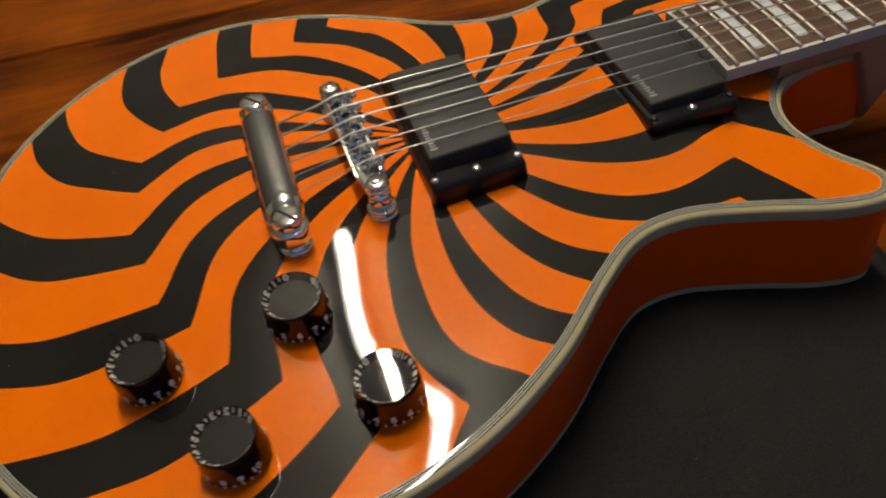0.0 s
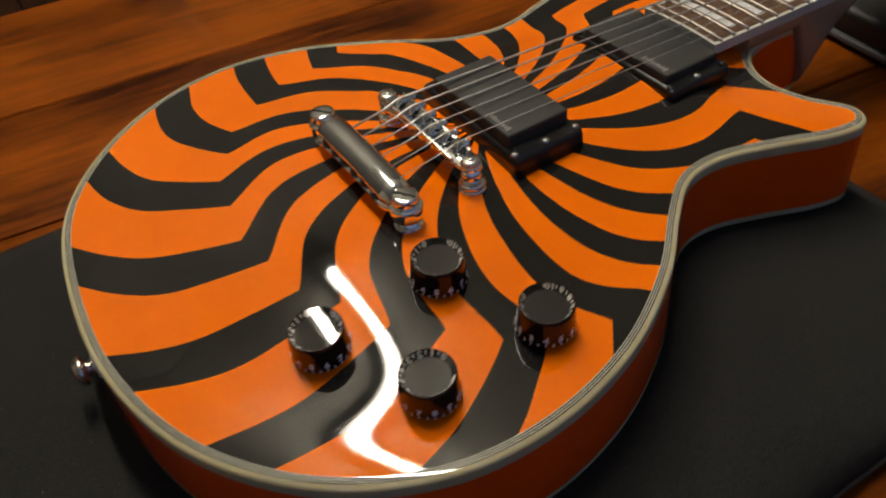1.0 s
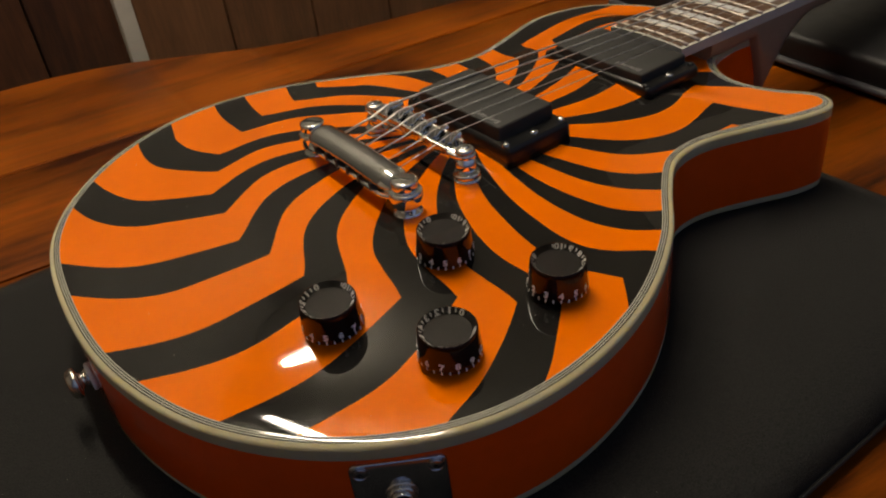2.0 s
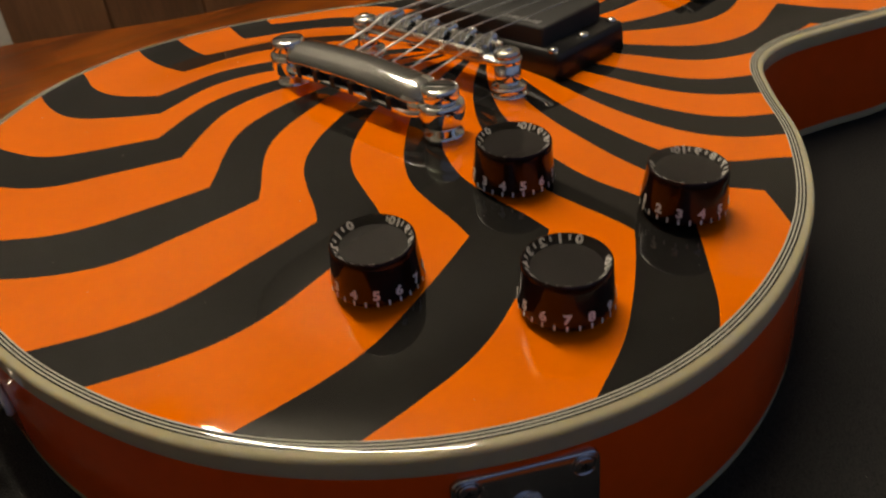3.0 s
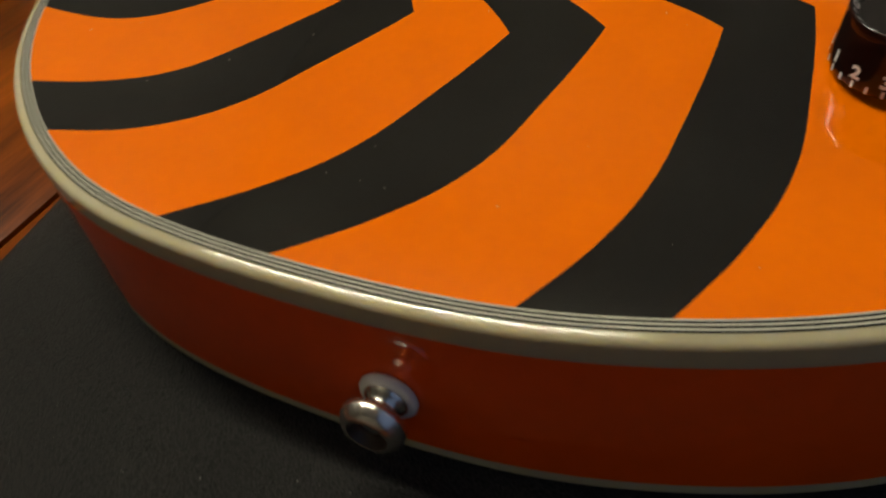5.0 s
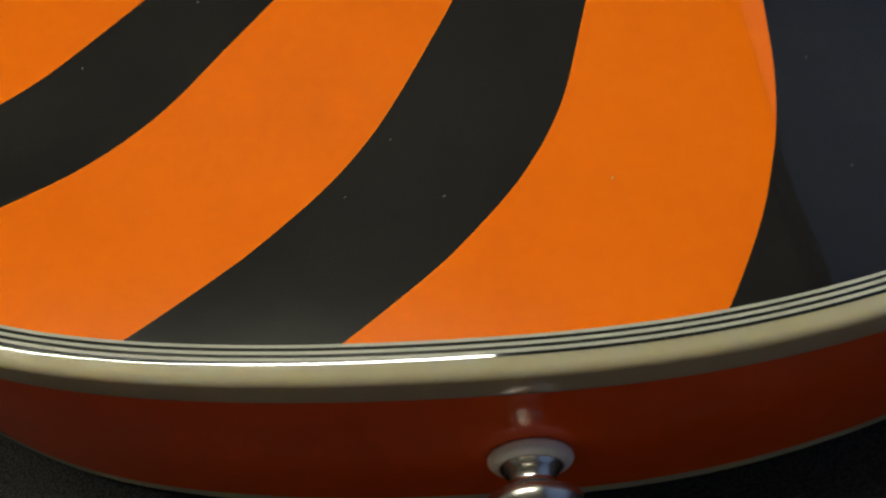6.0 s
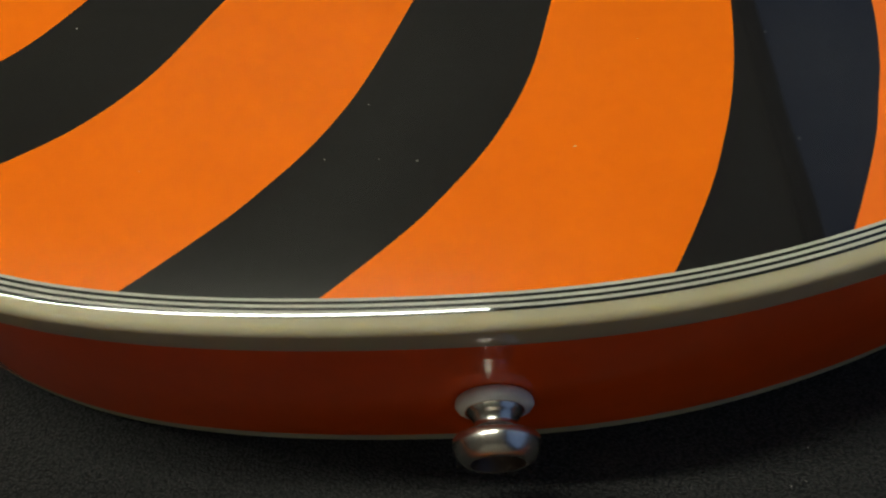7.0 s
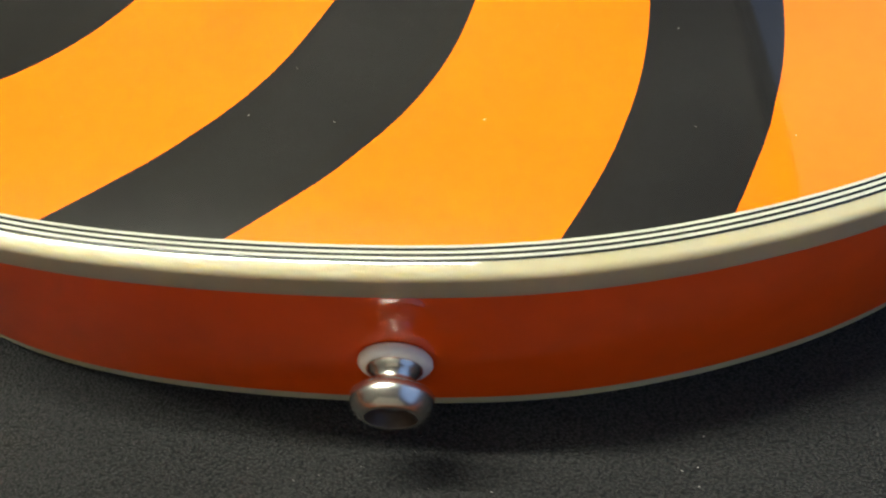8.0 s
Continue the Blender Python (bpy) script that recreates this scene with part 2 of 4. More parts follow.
M = {
    "swirl": swirl_paint(),
    "side": plain("orange_side_lacquer", (0.80, 0.082, 0.0010), 0.5, coat=0.85, vary=0.08, scale=14, coat_rough=0.04, spec=0.05),
    "cream": aged_plastic("aged_cream_plastic", (0.45, 0.400, 0.255)),
    "ply_white": plain("pale_plastic_ply", (0.44, 0.425, 0.34), 0.4, coat=1.0, vary=0.05, spec=0.0),
    "ply_black": plain("black_plastic_ply", (0.012, 0.012, 0.011), 0.4, coat=1.0, vary=0.05, spec=0.0),
    "pale": plain("pale_neck_edging", (0.56, 0.54, 0.47), 0.35, coat=0.6, vary=0.06, scale=40, spec=0.2),
    "chrome": plain("chrome_plating", (0.84, 0.84, 0.81), 0.08, 1.0, vary=0.05, scale=120),
    "nickel": plain("worn_nickel", (0.66, 0.63, 0.57), 0.26, 1.0, vary=0.15, scale=200),
    "bar_metal": plain("polished_nickel", (0.90, 0.91, 0.89), 0.08, 1.0, vary=0.04, scale=90),
    "dark_steel": plain("dark_chromed_steel", (0.46, 0.48, 0.53), 0.08, 1.0, vary=0.08, scale=90),
    "string": plain("wound_steel", (0.60, 0.57, 0.52), 0.45, 1.0, vary=0.1, scale=300),
    "pickup": plain("satin_black_plastic", (0.030, 0.0295, 0.027), 0.62, vary=0.05, scale=60, spec=0.3),
    "ring": plain("black_plastic", (0.008, 0.008, 0.008), 0.34, vary=0.15, scale=60, spec=0.35),
    "knob": plain("dark_amber_acrylic", (0.012, 0.0022, 0.0011), 0.16, vary=0.2, scale=80, spec=0.35),
    "knob_top": plain("black_acrylic", (0.008, 0.006, 0.006), 0.5, vary=0.2, scale=80, spec=0.1),
    "knob_glass": clear("clear_acrylic", (0.92, 0.86, 0.80), 1.49),
    "paint_mark": plain("white_print", (0.85, 0.84, 0.82), 0.5, vary=0.1, scale=400),
    "button": plain("dull_nickel", (0.62, 0.58, 0.52), 0.24, 1.0, vary=0.22, scale=260),
    # button recess: the hole's shade and orange reflection put into its brown
    "recess": plain("recess_brown_shade", (0.07, 0.05, 0.038), 0.5, 0.6, vary=0.2, scale=150),
    # jack bore: the shade inside is put into a near-black colour
    "bore": plain("bore_shade", (0.004, 0.004, 0.004), 0.7, vary=0.1, spec=0.1),
    "logo": plain("grey_print", (0.24, 0.23, 0.22), 0.45, vary=0.1, scale=400),
    "rosewood": timber("rosewood", (0.035, 0.016, 0.008), (0.11, 0.055, 0.028), 0.4, "y"),
    "pearl": plain("pearl_inlay", (0.66, 0.66, 0.65), 0.24, coat=0.6, vary=0.28, scale=150),
    "neck": plain("brown_neck_lacquer", (0.36, 0.24, 0.155), 0.3, coat=0.8, vary=0.1, scale=20),
    "fret": plain("dull_fret_wire", (0.56, 0.50, 0.44), 0.55, 1.0, vary=0.1, scale=200),
    "felt": plain("white_felt", (0.70, 0.67, 0.62), 0.9, vary=0.08, scale=300, grain=0.4, spec=0.1),
    "leather": leather(),
    "plank": timber("orange_brown_timber", (0.026, 0.0050, 0.0006), (0.24, 0.054, 0.0020), 0.22, "y", spec=0.10, knots=0.45),
    "panel": timber("dark_red_brown_timber", (0.030, 0.010, 0.004), (0.10, 0.034, 0.012), 0.35, "z"),
    "panel_light": timber("mid_brown_timber", (0.10, 0.042, 0.016), (0.20, 0.085, 0.035), 0.4, "z"),
    "floor": plain("grey_beige_vinyl", (0.30, 0.27, 0.22), 0.5, vary=0.12, scale=8),
    "white_paint": plain("white_pipe_paint", (0.50, 0.46, 0.40), 0.45, vary=0.06),
    "wall": plain("warm_plaster", (0.26, 0.238, 0.205), 0.8, vary=0.05, scale=4, grain=0.1),
    "wall_dark": plain("grey_plaster", (0.12, 0.113, 0.101), 0.8, vary=0.06, scale=4, grain=0.1),
    # unseen wall and window frame: navy chosen for the blue mirrored in black lacquer
    "wall_blue": plain("navy_for_reflections", (0.045, 0.058, 0.120), 0.7, vary=0.06, scale=4, grain=0.1),
    "ceiling": plain("ceiling_plaster", (0.40, 0.39, 0.35), 0.85, vary=0.04, scale=4),
    "case": plain("black_vinyl", (0.010, 0.010, 0.010), 0.5, vary=0.2, scale=80, grain=0.5, grain_scale=1400),
    "trim": plain("grey_piping", (0.07, 0.07, 0.075), 0.4, vary=0.1),
    "glow": None,
    "frame_white": plain("white_frame_paint", (0.7, 0.7, 0.68), 0.4, vary=0.05),
    "dust": plain("pale_dust", (0.5, 0.48, 0.44), 0.9, vary=0.1),
}


def glowing(name, colour, strength, base=0.8):
    m, nt, b = base_mat(name)
    b.inputs["Base Color"].default_value = (base, base, base, 1)
    b.inputs["Emission Color"].default_value, b.inputs["Emission Strength"].default_value = (*colour, 1), strength
    return m


M["glow"] = glowing("tube_phosphor", (1.0, 0.92, 0.79), TUBE_STRENGTH)
M["dusk"] = glowing("dusk_sky", (0.38, 0.54, 1.0), SKY_STRENGTH, 0.01)


# ---- mesh tools ----
def finish(name, bm, material, parent=None, label="", smooth=True, angle=35):
    me = bpy.data.meshes.new(name)
    if smooth:
        for f in bm.faces:
            f.smooth = True
        for e in bm.edges:
            if len(e.link_faces) == 2 and e.calc_face_angle(0) > radians(angle):
                e.smooth = False
    bm.to_mesh(me)
    bm.free()
    me.materials.append(material)
    ob = new(name, me)
    if parent:
        ob.parent = parent
    if label:
        ob["label"] = label
    return ob


part = finish


def box(bm, c, s, bevel=0.0, seg=2, m=None):
    r = bmesh.ops.create_cube(bm, size=1.0)
    vs = r["verts"]
    for v in vs:
        v.co = Vector((v.co.x * s[0] + c[0], v.co.y * s[1] + c[1], v.co.z * s[2] + c[2]))
    if bevel:
        es = list({e for v in vs for e in v.link_edges})
        out = bmesh.ops.bevel(bm, geom=es, offset=bevel, segments=seg, affect="EDGES", profile=0.5)
        vs = list({v for f in out["faces"] for v in f.verts} | {v for v in vs if v.is_valid})
    if m is not None:
        bmesh.ops.transform(bm, matrix=m, verts=vs)
    return vs


def lathe(bm, prof, seg=32, m=Matrix(), cap=True):
    """Turns a profile of (radius, height) round the z axis."""
    rings = []
    for r, h in prof:
        rings.append([bm.verts.new(m @ Vector((r * math.cos(2 * math.pi * i / seg), r * math.sin(2 * math.pi * i / seg), h))) for i in range(seg)])
    for a, b in zip(rings, rings[1:]):
        for i in range(seg):
            j = (i + 1) % seg
            bm.faces.new((a[i], a[j], b[j], b[i]))
    if cap:
        bm.faces.new(list(reversed(rings[0])))
        bm.faces.new(rings[-1])
    return rings


def tube_along(bm, pts, rad, seg=8):
    pts = [Vector(p) for p in pts]
    rings = []
    for i, p in enumerate(pts):
        d = (pts[min(i + 1, len(pts) - 1)] - pts[max(i - 1, 0)]).normalized()
        up = Vector((0, 0, 1)) if abs(d.z) < 0.9 else Vector((1, 0, 0))
        a = d.cross(up).normalized()
        b = a.cross(d)
        rings.append([bm.verts.new(p + rad * (math.cos(2 * math.pi * k / seg) * a + math.sin(2 * math.pi * k / seg) * b)) for k in range(seg)])
    for r0, r1 in zip(rings, rings[1:]):
        for k in range(seg):
            bm.faces.new((r0[k], r0[(k + 1) % seg], r1[(k + 1) % seg], r1[k]))
    bm.faces.new(list(reversed(rings[0])))
    bm.faces.new(rings[-1])


def empty(name, place=(0, 0, 0), label="", category="", group="", kind="", parent=None):
    ob = new(name)
    ob.location = place
    ob.empty_display_size = 0.02
    if parent:
        ob.parent = parent
    return tagged(ob, label, category, group, kind)


# ---- body outline and arch ----
OUTLINE = [(-.003, -.1935), (.050, -.1895), (.100, -.172), (.141, -.1385), (.165, -.096), (.1705, -.052), (.160, -.002), (.135, .043), (.108, .074),
           (.0925, .096), (.0905, .118), (.100, .147), (.1135, .180), (.115, .199), (.103, .2065), (.080, .195), (.058, .190), (.040, .1955), (.027, .209),
           (.0215, .232), (.0215, .262), (-.030, .262), (-.075, .250), (-.107, .222), (-.116, .185), (-.106, .147), (-.098, .113), (-.107, .080),
           (-.137, .040), (-.163, -.004), (-.174, -.052), (-.165, -.099), (-.135, -.145), (-.085, -.180)]


def spline(pts, n=12):
    """A closed centripetal spline through the points."""
    P = np.array(pts)
    N, out = len(P), []
    for i in range(N):
        p0, p1, p2, p3 = P[(i - 1) % N], P[i], P[(i + 1) % N], P[(i + 2) % N]
        t0 = 0.0
        t1 = t0 + np.linalg.norm(p1 - p0) ** 0.5
        t2 = t1 + np.linalg.norm(p2 - p1) ** 0.5
        t3 = t2 + np.linalg.norm(p3 - p2) ** 0.5
        for t in np.linspace(t1, t2, n, endpoint=False):
            a1 = (t1 - t) / (t1 - t0) * p0 + (t - t0) / (t1 - t0) * p1
            a2 = (t2 - t) / (t2 - t1) * p1 + (t - t1) / (t2 - t1) * p2
            a3 = (t3 - t) / (t3 - t2) * p2 + (t - t2) / (t3 - t2) * p3
            b1 = (t2 - t) / (t2 - t0) * a1 + (t - t0) / (t2 - t0) * a2
            b2 = (t3 - t) / (t3 - t1) * a2 + (t - t1) / (t3 - t1) * a3
            out.append((t2 - t) / (t2 - t1) * b1 + (t - t1) / (t2 - t1) * b2)
    return np.array(out)


def resample(P, n):
    Q = np.vstack([P, P[:1]])
    s = np.r_[0, np.cumsum(np.linalg.norm(np.diff(Q, axis=0), axis=1))]
    u = np.linspace(0, s[-1], n, endpoint=False)
    return np.stack([np.interp(u, s, Q[:, k]) for k in range(2)], 1)


NRIM = 420
RIM = resample(spline(OUTLINE), NRIM)
for _ in range(3):
    RIM = 0.5 * RIM + 0.25 * (np.roll(RIM, 1, 0) + np.roll(RIM, -1, 0))
TAN = np.roll(RIM, -1, 0) - np.roll(RIM, 1, 0)
TAN /= np.linalg.norm(TAN, axis=1)[:, None]
OUTWARD = np.stack([TAN[:, 1], -TAN[:, 0]], 1)
BACK_Z, EDGE_Z = -0.0015, 0.0503
# steepness of the carved top at distances in from the edging: a flat margin, then the rise to the crown
STEEP = [(0, 0.0887), (0.006, 0.0383), (0.012, 0.0072), (0.018, 0.0118), (0.025, 0.0407), (0.033, 0.0813), (0.042, 0.1257), (0.052, 0.1455), (0.063, 0.1383),
         (0.075, 0.1144), (0.09, 0.0814), (0.11, 0.062), (0.13, 0.0554), (0.15, 0.0142), (0.18, 0.0)]
INSET = 0.0056  # width of the edging on the face
# how far the swirl, laid on the arch, lies aside of its plan, over the distance from the edging
PAINT_SLIP = [(0, -0.0003), (0.015, -0.0008), (0.025, -0.00056), (0.035, 0.00007), (0.045, 0.00063), (0.055, 0.00117), (0.065, 0.00146), (0.075, 0.00173), (0.09, 0.00224),
              (0.11, 0.002), (0.13, 0.001), (0.16, 0.0007)]


def inset(d):
    return RIM - OUTWARD * d


EDGE = inset(INSET)


def edge_distance(P):
    A, B = EDGE, np.roll(EDGE, -1, 0)
    AB = B - A
    L = (AB * AB).sum(1)
    out = np.empty(len(P))
    for i in range(0, len(P), 400):
        D = P[i:i + 400, None, :] - A[None]
        t = np.clip((D * AB).sum(2) / L, 0, 1)
        out[i:i + 400] = np.sqrt(((D - t[..., None] * AB) ** 2).sum(2)).min(1)
    return out


def inside(P):
    A, B = EDGE, np.roll(EDGE, -1, 0)
    hit = np.zeros(len(P), bool)
    for a, b in zip(A, B):
        if a[1] == b[1]:
            continue
        c = ((a[1] > P[:, 1]) != (b[1] > P[:, 1])) & (P[:, 0] < (b[0] - a[0]) * (P[:, 1] - a[1]) / (b[1] - a[1]) + a[0])
        hit ^= c
    return hit


# arch height on a fine grid, softened so that the crown has no ridges
GX, GY, GS = -0.190, -0.205, 0.0025
NX, NY = 152, 192
grid_x, grid_y = np.meshgrid(GX + GS * np.arange(NX), GY + GS * np.arange(NY), indexing="ij")
GP = np.stack([grid_x.ravel(), grid_y.ravel()], 1)
grid_in = inside(GP)
grid_d = edge_distance(GP)
up_ = np.clip((grid_y.ravel() - 0.015) / 0.09, 0, 1)  # towards the neck the crown is broader
steep_d = np.linspace(0, 0.32, 1281)
steep_h = np.interp(steep_d, [d for d, _ in STEEP], [v for _, v in STEEP])
steep_h = np.r_[0, np.cumsum(0.5 * (steep_h[1:] + steep_h[:-1]) * np.diff(steep_d))]
ARCH = np.where(grid_in, np.interp(grid_d * (1 + 0.9 * up_ * up_ * (3 - 2 * up_)), steep_d, steep_h), -STEEP[0][1] * np.minimum(grid_d, 0.02))
ARCH = ARCH.reshape(NX, NY)
for _ in range(12):
    Z = np.pad(ARCH, 1, mode="edge")
    ARCH = 0.5 * ARCH + 0.125 * (Z[2:, 1:-1] + Z[:-2, 1:-1] + Z[1:-1, 2:] + Z[1:-1, :-2])
ARCH_DX, ARCH_DY = np.gradient(ARCH, GS)


def sample(F, x, y):
    u, v = (x - GX) / GS, (y - GY) / GS
    i, j = int(u), int(v)
    u, v = u - i, v - j
    return float((1 - u) * (1 - v) * F[i, j] + u * (1 - v) * F[i + 1, j] + (1 - u) * v * F[i, j + 1] + u * v * F[i + 1, j + 1])


def top_z(x, y):
    return EDGE_Z + sample(ARCH, x, y)


def top_normal(x, y):
    return Vector((-sample(ARCH_DX, x, y), -sample(ARCH_DY, x, y), 1)).normalized()


def loft(name, profile, material, parent, label=""):
    """A band round the body: rows of (inset, z, tilt of the surface in degrees from level)."""
    rows = [[(*p, z) for p in inset(d)] for d, z, _ in profile]
    n = len(rows)
    faces = [(a * NRIM + i, a * NRIM + (i + 1) % NRIM, (a + 1) * NRIM + (i + 1) % NRIM, (a + 1) * NRIM + i) for a in range(n - 1) for i in range(NRIM)]
    me = bpy.data.meshes.new(name)
    me.from_pydata([v for row in rows for v in row], [], faces)
    me.materials.append(material)
    me.polygons.foreach_set("use_smooth", [True] * len(me.polygons))
    normals = []
    for _, _, tilt in profile:
        s, c = math.sin(radians(tilt)), math.cos(radians(tilt))
        normals += [(o[0] * s, o[1] * s, c) for o in OUTWARD]
    me.normals_split_custom_set_from_vertices(normals)
    ob = new(name, me)
    ob.parent = parent
    if label:
        ob["label"] = label
    return ob


guitar = empty("electric_guitar", (0, 0, 0), "orange and black swirl-striped electric guitar lying on a black pad", "guitar")


def build_body():
    from mathutils.geometry import delaunay_2d_cdt
    bm = bmesh.new()
    rows = []
    for d, z in [(0.0, 0.0032), (0.0, 0.024), (0.0, 0.0435)]:
        rows.append([bm.verts.new((*p, z)) for p in inset(d)])
    for a, b in zip(rows, rows[1:]):
        for i in range(NRIM):
            bm.faces.new((a[i], a[(i + 1) % NRIM], b[(i + 1) % NRIM], b[i]))
    bm.faces.new([bm.verts.new((*p, BACK_Z + 0.0004)) for p in reversed(inset(0.0030))])
    part("body", bm, M["side"], guitar, "deep orange-red lacquered body sides", angle=60)
    loft("back_binding", [(0.0032, BACK_Z, 180), (0.0016, BACK_Z, 180), (0.0005, BACK_Z + 0.0006, 130), (0.0, BACK_Z + 0.0018, 90), (0.0, 0.0032, 90)], M["cream"], guitar, "cream edging round the back")

    def crown(d):
        """Height and tilt of the edging's gently crowned top at an inset."""
        u = (INSET - d) / 0.0040
        return EDGE_Z - 0.00042 * u * u, 12.0 * u

    def shoulder(d):
        """The cream strip outside the plies leans from 9 to 18 degrees before it rounds over."""
        w = 0.0026 - d
        return crown(0.0026)[0] - 0.158 * w - 59.5 * w * w, 9.0 + 6430.0 * w

    turn_d, turn_r = 0.0012, 0.0012 / (1 - math.sin(radians(18)))
    turn_z = shoulder(turn_d)[0]
    prof = [(0.0, 0.0435, 90), (0.0, turn_z - turn_r * math.cos(radians(18)) - 0.0004, 90)]
    for k in range(0, 9):
        a = 90 - (90 - 18) * k / 8
        prof.append((turn_d - turn_r * (math.sin(radians(a)) - math.sin(radians(18))), turn_z - turn_r * (math.cos(radians(18)) - math.cos(radians(a))), a))
    prof += [(d, *shoulder(d)) for d in (0.0016, 0.0021, 0.0026)]
    loft("front_binding", prof, M["cream"], guitar, "rounded aged cream edging round the face")
    d0 = 0.0026
    for k in range(6):
        d1 = d0 + 0.0005
        loft("binding_ply", [(d0, *crown(d0)), (d1, *crown(d1))], M["ply_black" if k % 2 == 0 else "ply_white"], guitar)
        d0 = d1
    # arched face
    pts = [Vector(p) for p in EDGE]
    pts += [Vector(p) for p in inset(INSET + 0.0035)[::2]]
    step = 0.0045
    cand = []
    for i in range(85):
        for j in range(110):
            cand.append((-0.19 + step * (i + 0.5 * (j % 2)), -0.2 + step * 0.95 * j))
    cand = np.array(cand)
    cand = cand[inside(cand)]
    cand = cand[edge_distance(cand) > 0.0062]
    pts += [Vector(p) for p in cand]
    edges = [(i, (i + 1) % NRIM) for i in range(NRIM)]
    vs, _, fs, *_ = delaunay_2d_cdt(pts, edges, [], 1, 1e-7)
    me = bpy.data.meshes.new("top")
    me.from_pydata([(v.x, v.y, top_z(v.x, v.y)) for v in vs], [], [tuple(f) for f in fs])
    me.materials.append(M["swirl"])
    me.polygons.foreach_set("use_smooth", [True] * len(me.polygons))
    if me.polygons[0].normal.z < 0:
        me.flip_normals()
    me.normals_split_custom_set_from_vertices([top_normal(v.co.x, v.co.y) for v in me.vertices])
    flat = np.array([(v.co.x, v.co.y) for v in me.vertices])
    slip = np.interp(edge_distance(flat), [d for d, _ in PAINT_SLIP], [v for _, v in PAINT_SLIP])
    way = np.stack([1.578 - 8.51 * flat[:, 0] - 0.27 * flat[:, 1], -0.986 + 0.11 * flat[:, 0] - 1.89 * flat[:, 1]], 1)
    paint = (flat + slip[:, None] * way)[[v for f in me.polygons for v in f.vertices]]
    me.uv_layers.new(name="paint").data.foreach_set("uv", paint.astype(np.float32).ravel())
    ob = new("top", me)
    ob.parent = guitar
    ob["label"] = "arched glossy face painted with swirling orange and black stripes"


build_body()


# ---- knobs ----
def glyph_mesh(text, size):
    """Flat outline of a character, centred, as vertices and faces."""
    cu = bpy.data.curves.new("glyph", "FONT")
    cu.body, cu.size, cu.align_x, cu.align_y, cu.resolution_u = text, size, "CENTER", "CENTER", 2
    cu.offset = size * 0.045
    ob = bpy.data.objects.new("glyph", cu)
    scene.collection.objects.link(ob)
    me = ob.to_mesh()
    data = [tuple(v.co) for v in me.vertices], [tuple(p.vertices) for p in me.polygons]
    ob.to_mesh_clear()
    bpy.data.objects.remove(ob)
    bpy.data.curves.remove(cu)
    return data


GLYPHS = {str(n): glyph_mesh(str(n), 0.0038) for n in range(11)}
KNOB_H, KNOB_R0, KNOB_R1 = 0.0135, 0.0131, 0.0119
WELL = (KNOB_R1 - 0.0006, KNOB_R1 - 0.0024, 0.0044)  # the clear top's inside: radius under the rim, radius of its floor, depth


def knob_radius(z):
    return KNOB_R0 + (KNOB_R1 - KNOB_R0) * max(0.0, (z - 0.0014) / (KNOB_H - 0.0020)) ** 0.85


def knob_mesh():
    """The dark outer skirt, open at the top and hollow below."""
    bm = bmesh.new()
    prof = [(0.0052, 0.0012), (KNOB_R0 - 0.0012, 0.0010), (KNOB_R0 - 0.0007, 0.0), (KNOB_R0 - 0.0001, 0.0003)]
    for k in range(7):
        h = 0.0014 + (KNOB_H - 0.0018) * k / 6
        prof.append((knob_radius(h), h))
    prof += [(KNOB_R1 - 0.0002, KNOB_H - 0.0001), (KNOB_R1 - 0.0004, KNOB_H)]
    lathe(bm, prof, 56, cap=False)
    return bm


def knob_well_mesh():
    """Black funnel and floor under the clear top."""
    bm = bmesh.new()
    lathe(bm, [(WELL[0] + 0.0002, KNOB_H - 0.0001), (WELL[0], KNOB_H - 0.0003), (WELL[1], KNOB_H - WELL[2]), (WELL[1] * 0.5, KNOB_H - WELL[2] - 0.0001), (0.0001, KNOB_H - WELL[2])], 48, cap=False)
    bmesh.ops.recalc_face_normals(bm, faces=bm.faces)
    return bm


def knob_pane_mesh():
    """The polished surface of the clear top, very slightly domed."""
    bm = bmesh.new()
    rings = lathe(bm, [(KNOB_R1 - 0.0004, KNOB_H), (KNOB_R1 * 0.7, KNOB_H + 0.00004), (KNOB_R1 * 0.35, KNOB_H + 0.00006), (0.0001, KNOB_H + 0.00006)], 48, cap=False)
    bm.faces.new(rings[-1])
    bmesh.ops.recalc_face_normals(bm, faces=bm.faces)
    if sum(f.normal.z for f in bm.faces) < 0:
        bmesh.ops.reverse_faces(bm, faces=bm.faces)
    return bm


